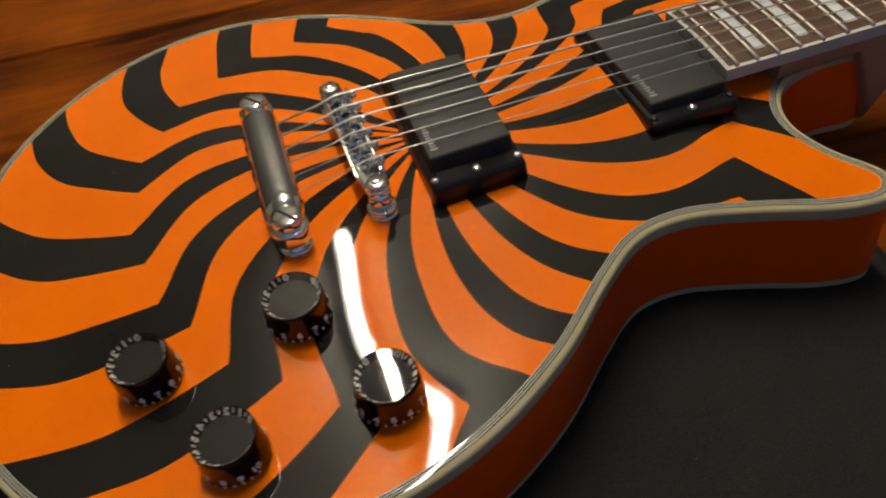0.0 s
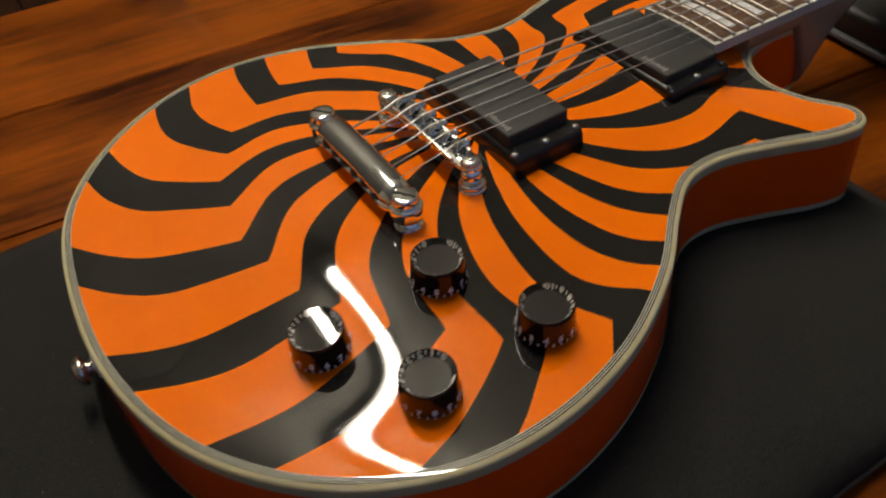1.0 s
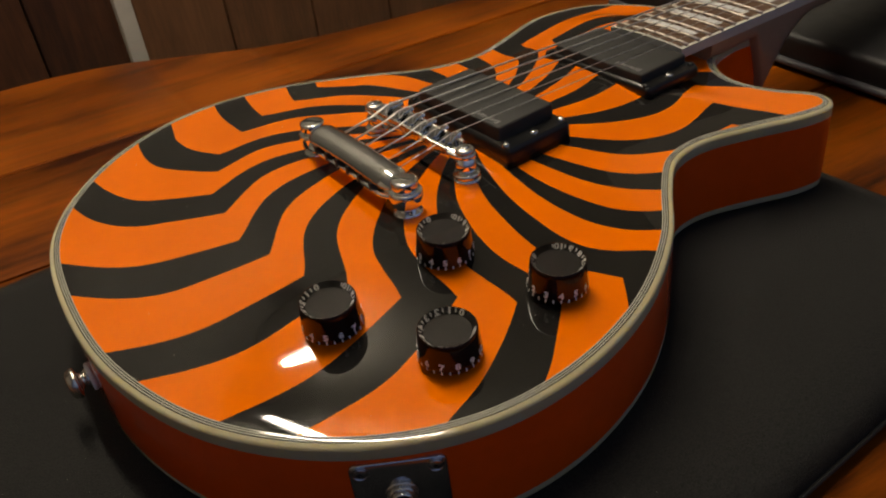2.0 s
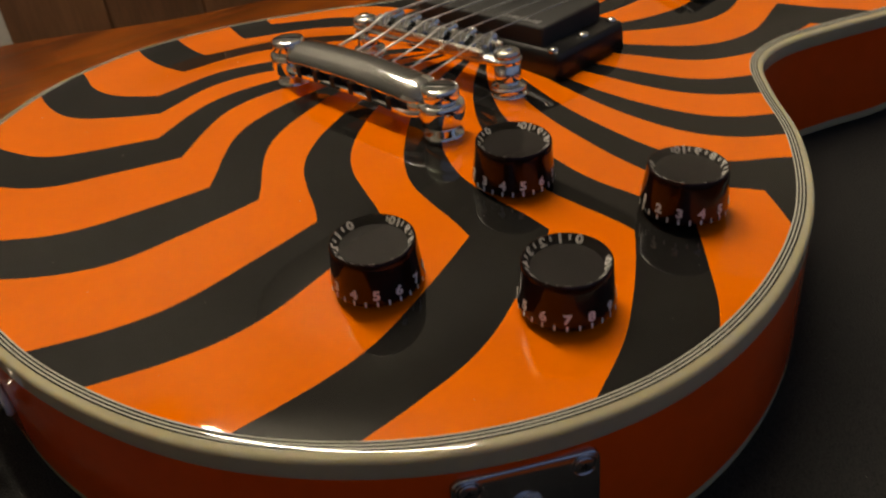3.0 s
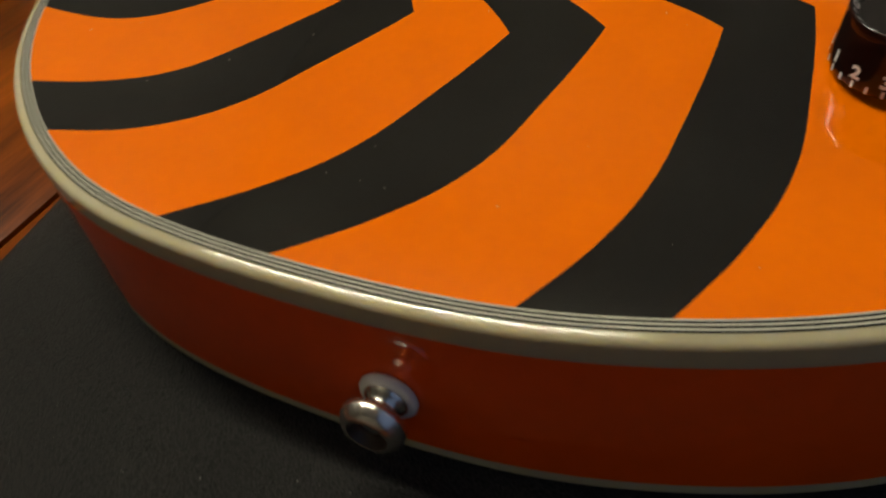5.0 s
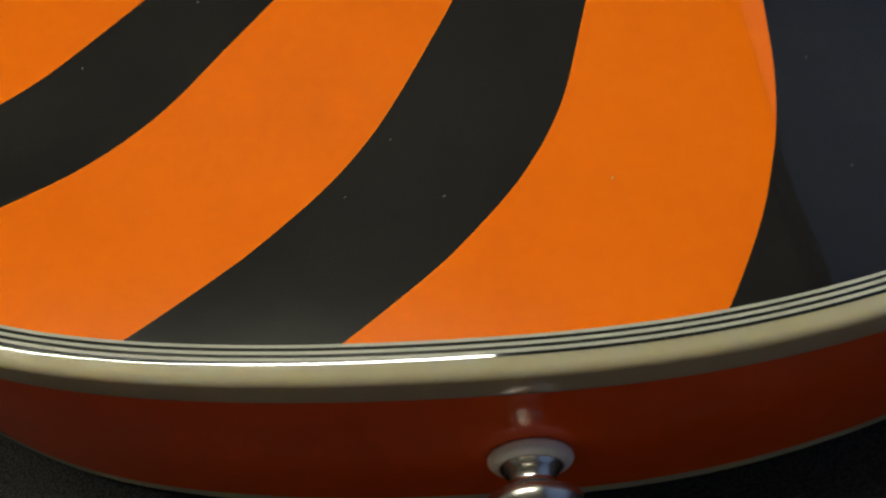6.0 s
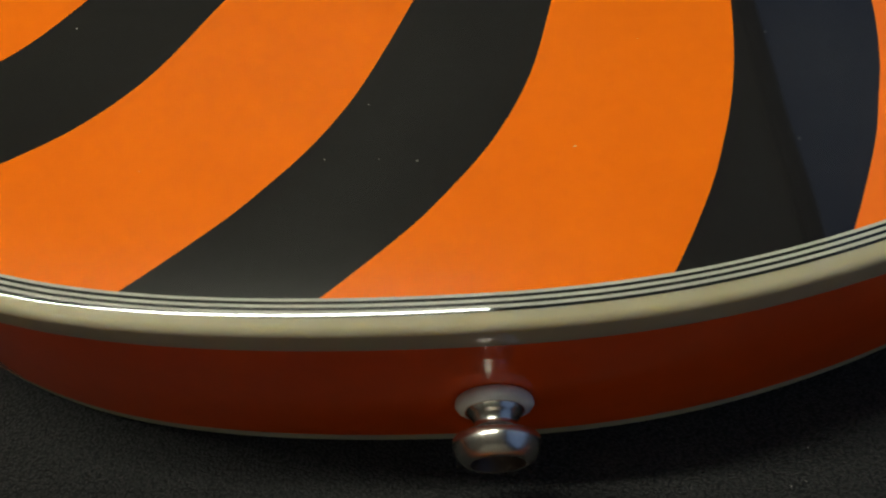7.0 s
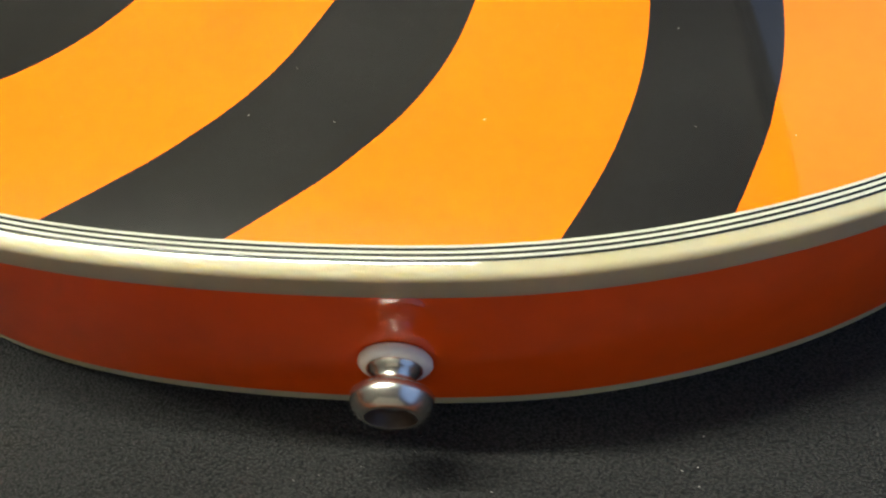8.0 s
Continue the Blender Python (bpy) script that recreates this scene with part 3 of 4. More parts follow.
def knob_marks_mesh():
    bm = bmesh.new()

    def quad_strip(a, z0, z1, w, rad):
        p = [bm.verts.new((rad(z) * math.cos(a + s * w / rad(z)), rad(z) * math.sin(a + s * w / rad(z)), z)) for z, s in ((z0, -1), (z0, 1), (z1, 1), (z1, -1))]
        bm.faces.new(p)

    skirt = lambda z: knob_radius(z) + 0.00012
    inner = lambda z: WELL[0] + (WELL[1] - WELL[0]) * (KNOB_H - 0.0003 - z) / (WELL[2] - 0.0003) - 0.00012
    step = radians(28.5)
    for n in range(11):
        a = n * step
        quad_strip(a, 0.0004, 0.0020, 0.00030, skirt)
        if n < 10:
            quad_strip(a + step / 2, 0.0004, 0.0020, 0.00030, skirt)
        vs, fs = GLYPHS[str(n)]
        for rad, mid, tall, wide in ((skirt, 0.0038, 1.0, 1.12), (inner, KNOB_H - 0.0022, 1.35, 1.12)):  # outside, and seen again within the clear top
            made = []
            for x, y, _ in vs:
                z = mid + y * tall
                made.append(bm.verts.new((rad(z) * math.cos(a + wide * x / rad(z)), rad(z) * math.sin(a + wide * x / rad(z)), z)))
            for f in fs:
                bm.faces.new([made[i] for i in f])
        quad_strip(a + step / 2, KNOB_H - 0.0028, KNOB_H - 0.0005, 0.00034, inner)
    return bm


def build_knobs():
    first = None
    for x, y, lift, a0, tip in [(0.0842, -0.1080, 0.0014, -42 - 5 * 28.5, 0.029), (0.0815, -0.0470, 0.0013, -64 - 4 * 28.5, 0.0), (0.1300, -0.0820, 0.0022, -51 - 7 * 28.5, 0.0), (0.1288, -0.0234, 0.0026, -65 - 3 * 28.5, 0.022)]:
        nrm = top_normal(x, y)
        lean = (Vector((0, 0, 1)).lerp(nrm, 0.6).normalized() + Vector((0, tip, 0))).normalized()
        m = Matrix.Translation((x, y, top_z(x, y) + lift)) @ lean.to_track_quat("Z", "Y").to_matrix().to_4x4()
        flat = m.to_3x3() @ Vector((1, 0, 0))
        m = m @ pose(0, 0, 0, 0, 0, a0 - math.degrees(math.atan2(flat.y, flat.x)))
        if first is None:
            first = empty("control_knob", (0, 0, 0), parent=guitar, label="dark amber see-through knob with white figures")
            part("skirt", knob_mesh(), M["knob"], first, angle=50)
            part("well", knob_well_mesh(), M["knob_top"], first, "black inside of the clear top", angle=50)
            part("pane", knob_pane_mesh(), M["knob_glass"], first, "polished clear top").visible_shadow = False
            part("markings", knob_marks_mesh(), M["paint_mark"], first, "white figures and ticks", smooth=False)
            bm = bmesh.new()
            lathe(bm, [(0.0050, -0.0045), (0.0050, 0.004)], 16)
            part("shaft", bm, M["nickel"], first)
            first.matrix_basis = m
        else:
            copy_thing(first, m)


build_knobs()


# ---- bridge and tailpiece ----
def build_tailpiece():
    tp = empty("tailpiece", (0, 0, 0), parent=guitar, label="chrome stop tailpiece bar")
    y0, zc = -0.040, 0.0735
    bm = bmesh.new()
    # bar: a hood with a lower lip behind it, swept across, lower and narrower towards the ends
    hood = [(0.0064, -0.0054), (0.0072, -0.0040), (0.0074, -0.0012), (0.0068, 0.0016), (0.0052, 0.0038), (0.0028, 0.0050), (0.0, 0.0053), (-0.0028, 0.0047), (-0.0050, 0.0032),
            (-0.0066, 0.0014), (-0.0073, 0.0000), (-0.0072, -0.0007), (-0.0066, -0.0009), (-0.0050, -0.0010), (-0.0048, -0.0034), (-0.0076, -0.0037), (-0.0081, -0.0042), (-0.0079, -0.0056)]
    n, seg = 44, len(hood)
    rings = []
    for i in range(n + 1):
        u = -1 + 2 * i / n
        end = max(0.0, (abs(u) - 0.86) / 0.14)
        w = 1 - 0.30 * end ** 1.5
        drop = 1 - 0.55 * end ** 1.6
        c = zc + 0.0016 * (1 - u * u) - 0.0002
        rings.append([bm.verts.new((0.0385 * u, y0 + yy * w * 1.15, c + (zz * drop if zz > -0.001 else zz))) for yy, zz in hood])
    for a, b in zip(rings, rings[1:]):
        for k in range(seg):
            bm.faces.new((a[k], a[(k + 1) % seg], b[(k + 1) % seg], b[k]))
    bm.faces.new(list(reversed(rings[0])))
    bm.faces.new(rings[-1])
    bmesh.ops.recalc_face_normals(bm, faces=bm.faces)
    part("bar", bm, M["bar_metal"], tp, angle=50)
    for s in (-1, 1):
        x = 0.0435 * s
        bm = bmesh.new()
        # claw that reaches round the stud, nearly down to the face
        zt = top_z(x, y0)
        lathe(bm, [(0.0050, zt + 0.0034), (0.0064, zt + 0.0038), (0.0074, zt + 0.0050), (0.0080, zc - 0.0052), (0.0082, zc - 0.0030), (0.0081, zc - 0.0014), (0.0077, zc - 0.0007), (0.0060, zc - 0.0005)], 32, Matrix.Translation((x, y0, 0)))
        part("claw", bm, M["bar_metal"], tp)
        stud = bmesh.new()
        lathe(stud, [(0.0072, zt - 0.001), (0.0074, zt + 0.0006), (0.0068, zt + 0.0014), (0.0046, zt + 0.0016), (0.0046, zc - 0.0030), (0.0058, zc - 0.0008), (0.0063, zc + 0.0002),
                     (0.0066, zc + 0.0008), (0.0066, zc + 0.0040), (0.0063, zc + 0.0047), (0.0045, zc + 0.0050), (0.0003, zc + 0.0051)], 32, Matrix.Translation((x, y0, 0)))
        st = part("stud", stud, M["chrome"], tp)
        # black block in place of the shade in the stud's cut slot
        slot = bmesh.new()
        box(slot, (0, 0, zc + 0.0049), (0.0112, 0.0014, 0.0008), 0.0002, 1, Matrix.Translation((x, y0, 0)) @ pose(0, 0, 0, 0, 0, 35))
        part("slot", slot, M["ring"], st)
    # black blocks on the lip stand for the shade in its open notches
    for k in range(6):
        x = STRING_X[k]
        bm = bmesh.new()
        box(bm, (x, y0 - 0.0076, zc - 0.0034 + 0.0016 * (1 - (x / 0.0385) ** 2)), (0.0027, 0.0038, 0.0046), 0.0003, 1)
        part("notch_shade", bm, M["ring"], tp)
    return tp


STRING_X = [-0.0257, -0.0152, -0.0048, 0.0056, 0.0160, 0.0265]
SADDLE_Y = [-0.0020, -0.0005, 0.0010, -0.0010, 0.0006, 0.0022]
SADDLE_Z = 0.0795


def build_bridge():
    br = empty("bridge", (0, 0, 0), parent=guitar, label="chrome adjustable bridge with six saddles")
    za, zb = 0.0712, 0.0770

    def outline(half_x, half_y, tip):
        """Long shape that narrows to rounded tips."""
        pts = []
        for k in range(9):
            a = -math.pi / 2 + math.pi * k / 8
            pts.append((half_x - tip + tip * math.cos(a), tip * math.sin(a)))
        right = [(half_x * 0.66, -half_y)] + pts + [(half_x * 0.66, half_y)]
        return right + [(-x, -y) for x, y in right]

    def plate(bm, levels):
        rows = [[bm.verts.new((x, y - (0.0015 - 0.0015 * x / 0.038), z)) for x, y in outline(hx, hy, tip)] for hx, hy, tip, z in levels]
        for a, b in zip(rows, rows[1:]):
            for i in range(len(a)):
                bm.faces.new((a[i], a[(i + 1) % len(a)], b[(i + 1) % len(a)], b[i]))
        bm.faces.new(list(reversed(rows[0])))
        bm.faces.new(rows[-1])

    bm = bmesh.new()
    plate(bm, [(0.0432, 0.0056, 0.0046, za), (0.0442, 0.0062, 0.0053, za + 0.0008), (0.0442, 0.0062, 0.0053, za + 0.0024), (0.0438, 0.0058, 0.0050, za + 0.0028)])
    part("base", bm, M["bar_metal"], br, angle=40)
    bm = bmesh.new()
    for s in (-1, 1):
        box(bm, (0.0, 0.0054 * s - 0.0015, (za + zb) / 2 + 0.0012), (0.0660, 0.0017, zb - za - 0.0018), 0.0005, 2)
    part("rail", bm, M["nickel"], br)
    for s in (-1, 1):
        x = 0.0385 * s
        y = -0.0015 + 0.0015 * s
        zt = top_z(x, y)
        bm = bmesh.new()
        lathe(bm, [(0.0050, za + 0.0026), (0.0051, zb - 0.0016), (0.0046, zb - 0.0006), (0.0030, zb - 0.0001), (0.0005, zb)], 24, Matrix.Translation((x, y, 0)))
        cap = part("end_cap", bm, M["nickel"], br)
        bm = bmesh.new()
        lathe(bm, [(0.0024, zb - 0.0004), (0.0024, zb + 0.0004), (0.0016, zb + 0.0007), (0.0003, zb + 0.0007)], 16, Matrix.Translation((x, y, 0)))
        part("set_screw", bm, M["chrome"], cap)
        bm = bmesh.new()
        lathe(bm, [(0.0050, zt + 0.0030), (0.0050, za + 0.001)], 24, Matrix.Translation((x, y, 0)))
        part("post", bm, M["chrome"], br)
        bm = bmesh.new()
        lathe(bm, [(0.0068, zt - 0.0008), (0.0072, zt + 0.0002), (0.0072, zt + 0.0009), (0.0068, zt + 0.0014), (0.0046, zt + 0.0015)], 36, Matrix.Translation((x, y, 0)))
        part("bushing", bm, M["chrome"], br)
        bm = bmesh.new()
        lathe(bm, [(0.0046, zt + 0.0017), (0.0064, zt + 0.0018), (0.0068, zt + 0.0022), (0.0068, zt + 0.0038), (0.0064, zt + 0.0043), (0.0048, zt + 0.0044)], 36, Matrix.Translation((x, y, 0)))
        part("thumbwheel", bm, M["chrome"], br)
    for k in range(6):
        x, y = STRING_X[k], SADDLE_Y[k] - 0.0005
        bm = bmesh.new()
        w = 0.0041
        prof = [(-0.0046, za + 0.0018), (0.0046, za + 0.0018), (0.0046, zb - 0.0010), (0.0036, zb - 0.0002), (0.0008, SADDLE_Z - 0.0002), (-0.0006, SADDLE_Z - 0.0002), (-0.0036, zb - 0.0004), (-0.0046, zb - 0.0016)]
        a = [bm.verts.new((x - w, y + p, z)) for p, z in prof]
        b = [bm.verts.new((x + w, y + p, z)) for p, z in prof]
        n = len(prof)
        for i in range(n):
            bm.faces.new((a[i], b[i], b[(i + 1) % n], a[(i + 1) % n]))
        bm.faces.new(list(reversed(a)))
        bm.faces.new(b)
        bmesh.ops.bevel(bm, geom=list(bm.edges), offset=0.0005, segments=2, affect="EDGES")
        bmesh.ops.recalc_face_normals(bm, faces=bm.faces)
        sd = part("saddle", bm, M["bar_metal"], br)
        for dx in (-0.0028, 0.0028):  # darker steel blocks stand for the shaded pockets beside the string on the tail side
            bm = bmesh.new()
            box(bm, (x + dx, y - 0.0042, zb - 0.0006), (0.0017, 0.0024, 0.0014), 0.0003, 1)
            part("pocket", bm, M["dark_steel"], sd)
        bm = bmesh.new()
        lathe(bm, [(0.0010, -0.006), (0.0010, -0.0004), (0.0021, 0.0), (0.0023, 0.0006), (0.0022, 0.0016), (0.0014, 0.0022), (0.0002, 0.0023)], 16, Matrix.Translation((x, 0.0050, zb + 0.0002)) @ pose(0, 0, 0, -90, 0, 0))
        part("saddle_screw", bm, M["chrome"], br)
    return br


build_tailpiece()
build_bridge()


# ---- pickups ----
def build_pickup(name, yc, z_ring, z_cover, xc, lx, screw_x, deep):
    pk = empty(name, (0, 0, 0), parent=guitar, label="black pickup in a black mounting ring")
    ly = 0.0445
    # ring: sloped sides, following the face
    bm = bmesh.new()
    out = []
    for t, grow in ((0.0, 0.0), (0.75, -0.0006), (1.0, -0.0016)):
        row = []
        for cx, cy in ((1, 1), (-1, 1), (-1, -1), (1, -1)):
            for k in range(5):
                a = math.atan2(cy, cx) - math.pi / 4 + math.pi / 2 * k / 4
                x = xc + cx * (lx / 2 - 0.003) + (0.003 + grow) * math.cos(a)
                y = yc + cy * (ly / 2 - 0.003) + (0.003 + grow) * math.sin(a)
                lo = max(top_z(x, y) - 0.0006, z_ring - deep)  # the stiff ring stands clear where the face falls away
                row.append(bm.verts.new((x, y, lo + (z_ring - lo) * t)))
        out.append(row)
    for a, b in zip(out, out[1:]):
        for i in range(len(a)):
            bm.faces.new((a[i], a[(i + 1) % len(a)], b[(i + 1) % len(a)], b[i]))
    bm.faces.new(out[-1])
    bm.faces.new(list(reversed(out[0])))
    ring = part("mounting_ring", bm, M["ring"], pk, angle=40)
    bm = bmesh.new()
    box(bm, (xc, yc, z_cover - 0.007), (0.0705, 0.0378, 0.014), 0.0013, 3)
    cover = part("cover", bm, M["pickup"], pk, "satin black pickup cover")
    bm = bmesh.new()
    rnd = random.Random(4)
    for k in range(9):
        w = 0.0008 + 0.0006 * rnd.random()
        tall = (0.0034 if k in (0, 8) else 0.0020) + 0.0008 * rnd.random()
        box(bm, (xc + 0.0130 + 0.0021 * k, yc - 0.0150 + 0.0003 * rnd.uniform(-1, 1), z_cover + 0.00008), (w, tall, 0.00016))
    part("maker_mark", bm, M["logo"], cover, "small grey maker's mark", smooth=False)
    for sx in (-1, 1):
        for dy, rr in ((-0.0190, 0.0021), (0.0, 0.0024), (0.0190, 0.0021)):
            x, y = xc + sx * screw_x, yc + dy
            bm = bmesh.new()
            lathe(bm, [(rr, z_ring - 0.0008), (rr, z_ring + 0.0002), (rr * 0.8, z_ring + 0.0010), (rr * 0.35, z_ring + 0.0013), (0.0002, z_ring + 0.0013)], 16, Matrix.Translation((x, y, 0)))
            part("screw", bm, M["nickel"] if dy == 0.0 or (sx > 0 and name == "bridge_pickup") else M["ring"], ring)


build_pickup("bridge_pickup", 0.0437, 0.0682, 0.0762, 0.0, 0.0920, 0.0405, 0.0110)
build_pickup("neck_pickup", 0.1475, 0.0636, 0.0692, 0.0020, 0.0875, 0.0390, 0.0056)


# ---- neck and strings ----
SCALE = 0.6287
FB_Y0, FB_Z0, FB_SLOPE, FB_X = 0.1705, 0.0708, -0.040, 0.002
NUT_Y = SCALE


def fret_y(n):
    return SCALE / 2 ** (n / 12)


def fb_half(y):
    return 0.0287 - 0.0070 * (y - FB_Y0) / (NUT_Y - FB_Y0)


def fb_z(y, x=0.0):
    return FB_Z0 + FB_SLOPE * (y - FB_Y0) - (x - FB_X) ** 2 / 0.6


def build_neck():
    nk = empty("neck", (0, 0, 0), parent=guitar, label="set neck with a rosewood fingerboard, cream edging and pearl blocks")

    def board(name, y0, y1, narrower, zlo, zhi, material, n=24, label=""):
        """A slab following the taper and the crown of the fingerboard, narrower by a margin on each side."""
        bm = bmesh.new()
        rows = []
        for i in range(n + 1):
            y = y0 + (y1 - y0) * i / n
            h = fb_half(y)
            xs = [FB_X + (h - narrower) * u for u in np.linspace(-1, 1, 9)]
            rows.append([bm.verts.new((x, y, fb_z(y, x) + zhi)) for x in xs] + [bm.verts.new((x, y, fb_z(y) + zlo)) for x in reversed(xs)])
        m = len(rows[0])
        for a, b in zip(rows, rows[1:]):
            for k in range(m):
                bm.faces.new((a[k], a[(k + 1) % m], b[(k + 1) % m], b[k]))
        bm.faces.new(rows[0])
        bm.faces.new(list(reversed(rows[-1])))
        bmesh.ops.recalc_face_normals(bm, faces=bm.faces)
        return part(name, bm, material, nk, label, angle=30)

    board("fingerboard_binding", FB_Y0, NUT_Y, 0.0, -0.0078, -0.0003, M["pale"], label="cream fingerboard edging")
    fb = board("fingerboard", FB_Y0 + 0.0022, NUT_Y - 0.002, 0.0022, -0.004, 0.0, M["rosewood"], label="dark rosewood fingerboard")
    for n in range(1, 23):
        y = fret_y(n)
        h = fb_half(y) - 0.0008
        bm = bmesh.new()
        tube_along(bm, [(FB_X + h * u, y, fb_z(y, FB_X + h * u) + 0.0004) for u in np.linspace(-1, 1, 9)], 0.0011, 8)
        part("fret", bm, M["fret"], fb)
    for n in (1, 3, 5, 7, 9, 12, 15, 17, 19, 21):
        y0, y1 = fret_y(n), (fret_y(n - 1) if n > 1 else NUT_Y)
        a, b = y0 + 0.28 * (y1 - y0), y1 - 0.28 * (y1 - y0)
        h = fb_half((a + b) / 2) - 0.0075
        bm = bmesh.new()
        cols = [[bm.verts.new((FB_X + h * u, y, fb_z(y, FB_X + h * u) + 0.0003)) for y in (a, b)] for u in np.linspace(-1, 1, 7)]
        for p, q in zip(cols, cols[1:]):
            bm.faces.new((p[0], q[0], q[1], p[1]))
        part("block_inlay", bm, M["pearl"], fb)
    # shaft and heel
    bm = bmesh.new()
    rows = []
    for i in range(41):
        y = 0.200 + 0.0155 * min(i, 4) + (NUT_Y + 0.004 - 0.262) * max(i - 4, 0) / 36
        h = fb_half(y) - 0.0003
        top = fb_z(y) - 0.0062
        heel = max(0.0, 1 - max(0.0, y - 0.264) / 0.050) ** 1.6
        depth = 0.0165 + heel * (top + 0.0010 - 0.0165) if i > 3 else top - EDGE_Z + 0.001
        row = []
        for k in range(13):
            a = math.pi * k / 12
            q = 0.85 - 0.45 * heel
            row.append(bm.verts.new((FB_X + h * math.copysign(abs(math.cos(a)) ** q, math.cos(a)), y, top - depth * abs(math.sin(a)) ** (0.9 - 0.55 * heel))))
        rows.append(row)
    for a, b in zip(rows, rows[1:]):
        for k in range(12):
            bm.faces.new((a[k], a[k + 1], b[k + 1], b[k]))
        bm.faces.new((a[12], a[0], b[0], b[12]))
    bm.faces.new(rows[0])
    bm.faces.new(list(reversed(rows[-1])))
    bmesh.ops.recalc_face_normals(bm, faces=bm.faces)
    part("shaft", bm, M["neck"], nk, "brown lacquered neck shaft and heel")
    bm = bmesh.new()
    box(bm, (FB_X, NUT_Y + 0.002, fb_z(NUT_Y) - 0.001), (0.0430, 0.005, 0.009), 0.0008)
    part("nut", bm, M["cream"], nk)
    bm = bmesh.new()
    m = Matrix.Translation((FB_X, NUT_Y + 0.004, fb_z(NUT_Y) - 0.011)) @ pose(0, 0, 0, -14)
    prof = [(0.0, 0.0215), (0.03, 0.030), (0.07, 0.036), (0.13, 0.043), (0.165, 0.040), (0.180, 0.020)]
    tops = []
    for z in (-0.007, 0.007):
        ring = [bm.verts.new(m @ Vector((s * w, y, z))) for s, seq in ((1, prof), (-1, prof[::-1])) for y, w in seq]
        tops.append(ring)
    k = len(tops[0])
    for i in range(k):
        bm.faces.new((tops[0][i], tops[0][(i + 1) % k], tops[1][(i + 1) % k], tops[1][i]))
    bm.faces.new(list(reversed(tops[0])))
    bm.faces.new(tops[1])
    bmesh.ops.recalc_face_normals(bm, faces=bm.faces)
    part("headstock", bm, M["ring"], nk, "black headstock")


build_neck()

GAUGES = [0.00060, 0.00051, 0.00043, 0.00034, 0.00026, 0.00023]
for k in range(6):
    x0 = STRING_X[k]
    x1 = FB_X + (-0.0170 + 0.0068 * k)
    y = SADDLE_Y[k]
    bm = bmesh.new()
    nz = fb_z(NUT_Y) + 0.0012
    mid = [(x0 + (x1 - x0) * u, y + (NUT_Y - y) * u, SADDLE_Z + (nz - SADDLE_Z) * u) for u in np.linspace(0, 1, 12)]
    tube_along(bm, [(x0, -0.0335, 0.0738), (x0, -0.012, 0.0767), (x0, y - 0.0015, SADDLE_Z - 0.0002)] + mid, GAUGES[k], 8)
    part("string", bm, M["string"], guitar, "steel string")


# ---- side hardware ----
def rim_near(x, y):
    i = int(np.argmin(((RIM - np.array((x, y))) ** 2).sum(1)))
    return RIM[i], OUTWARD[i], i


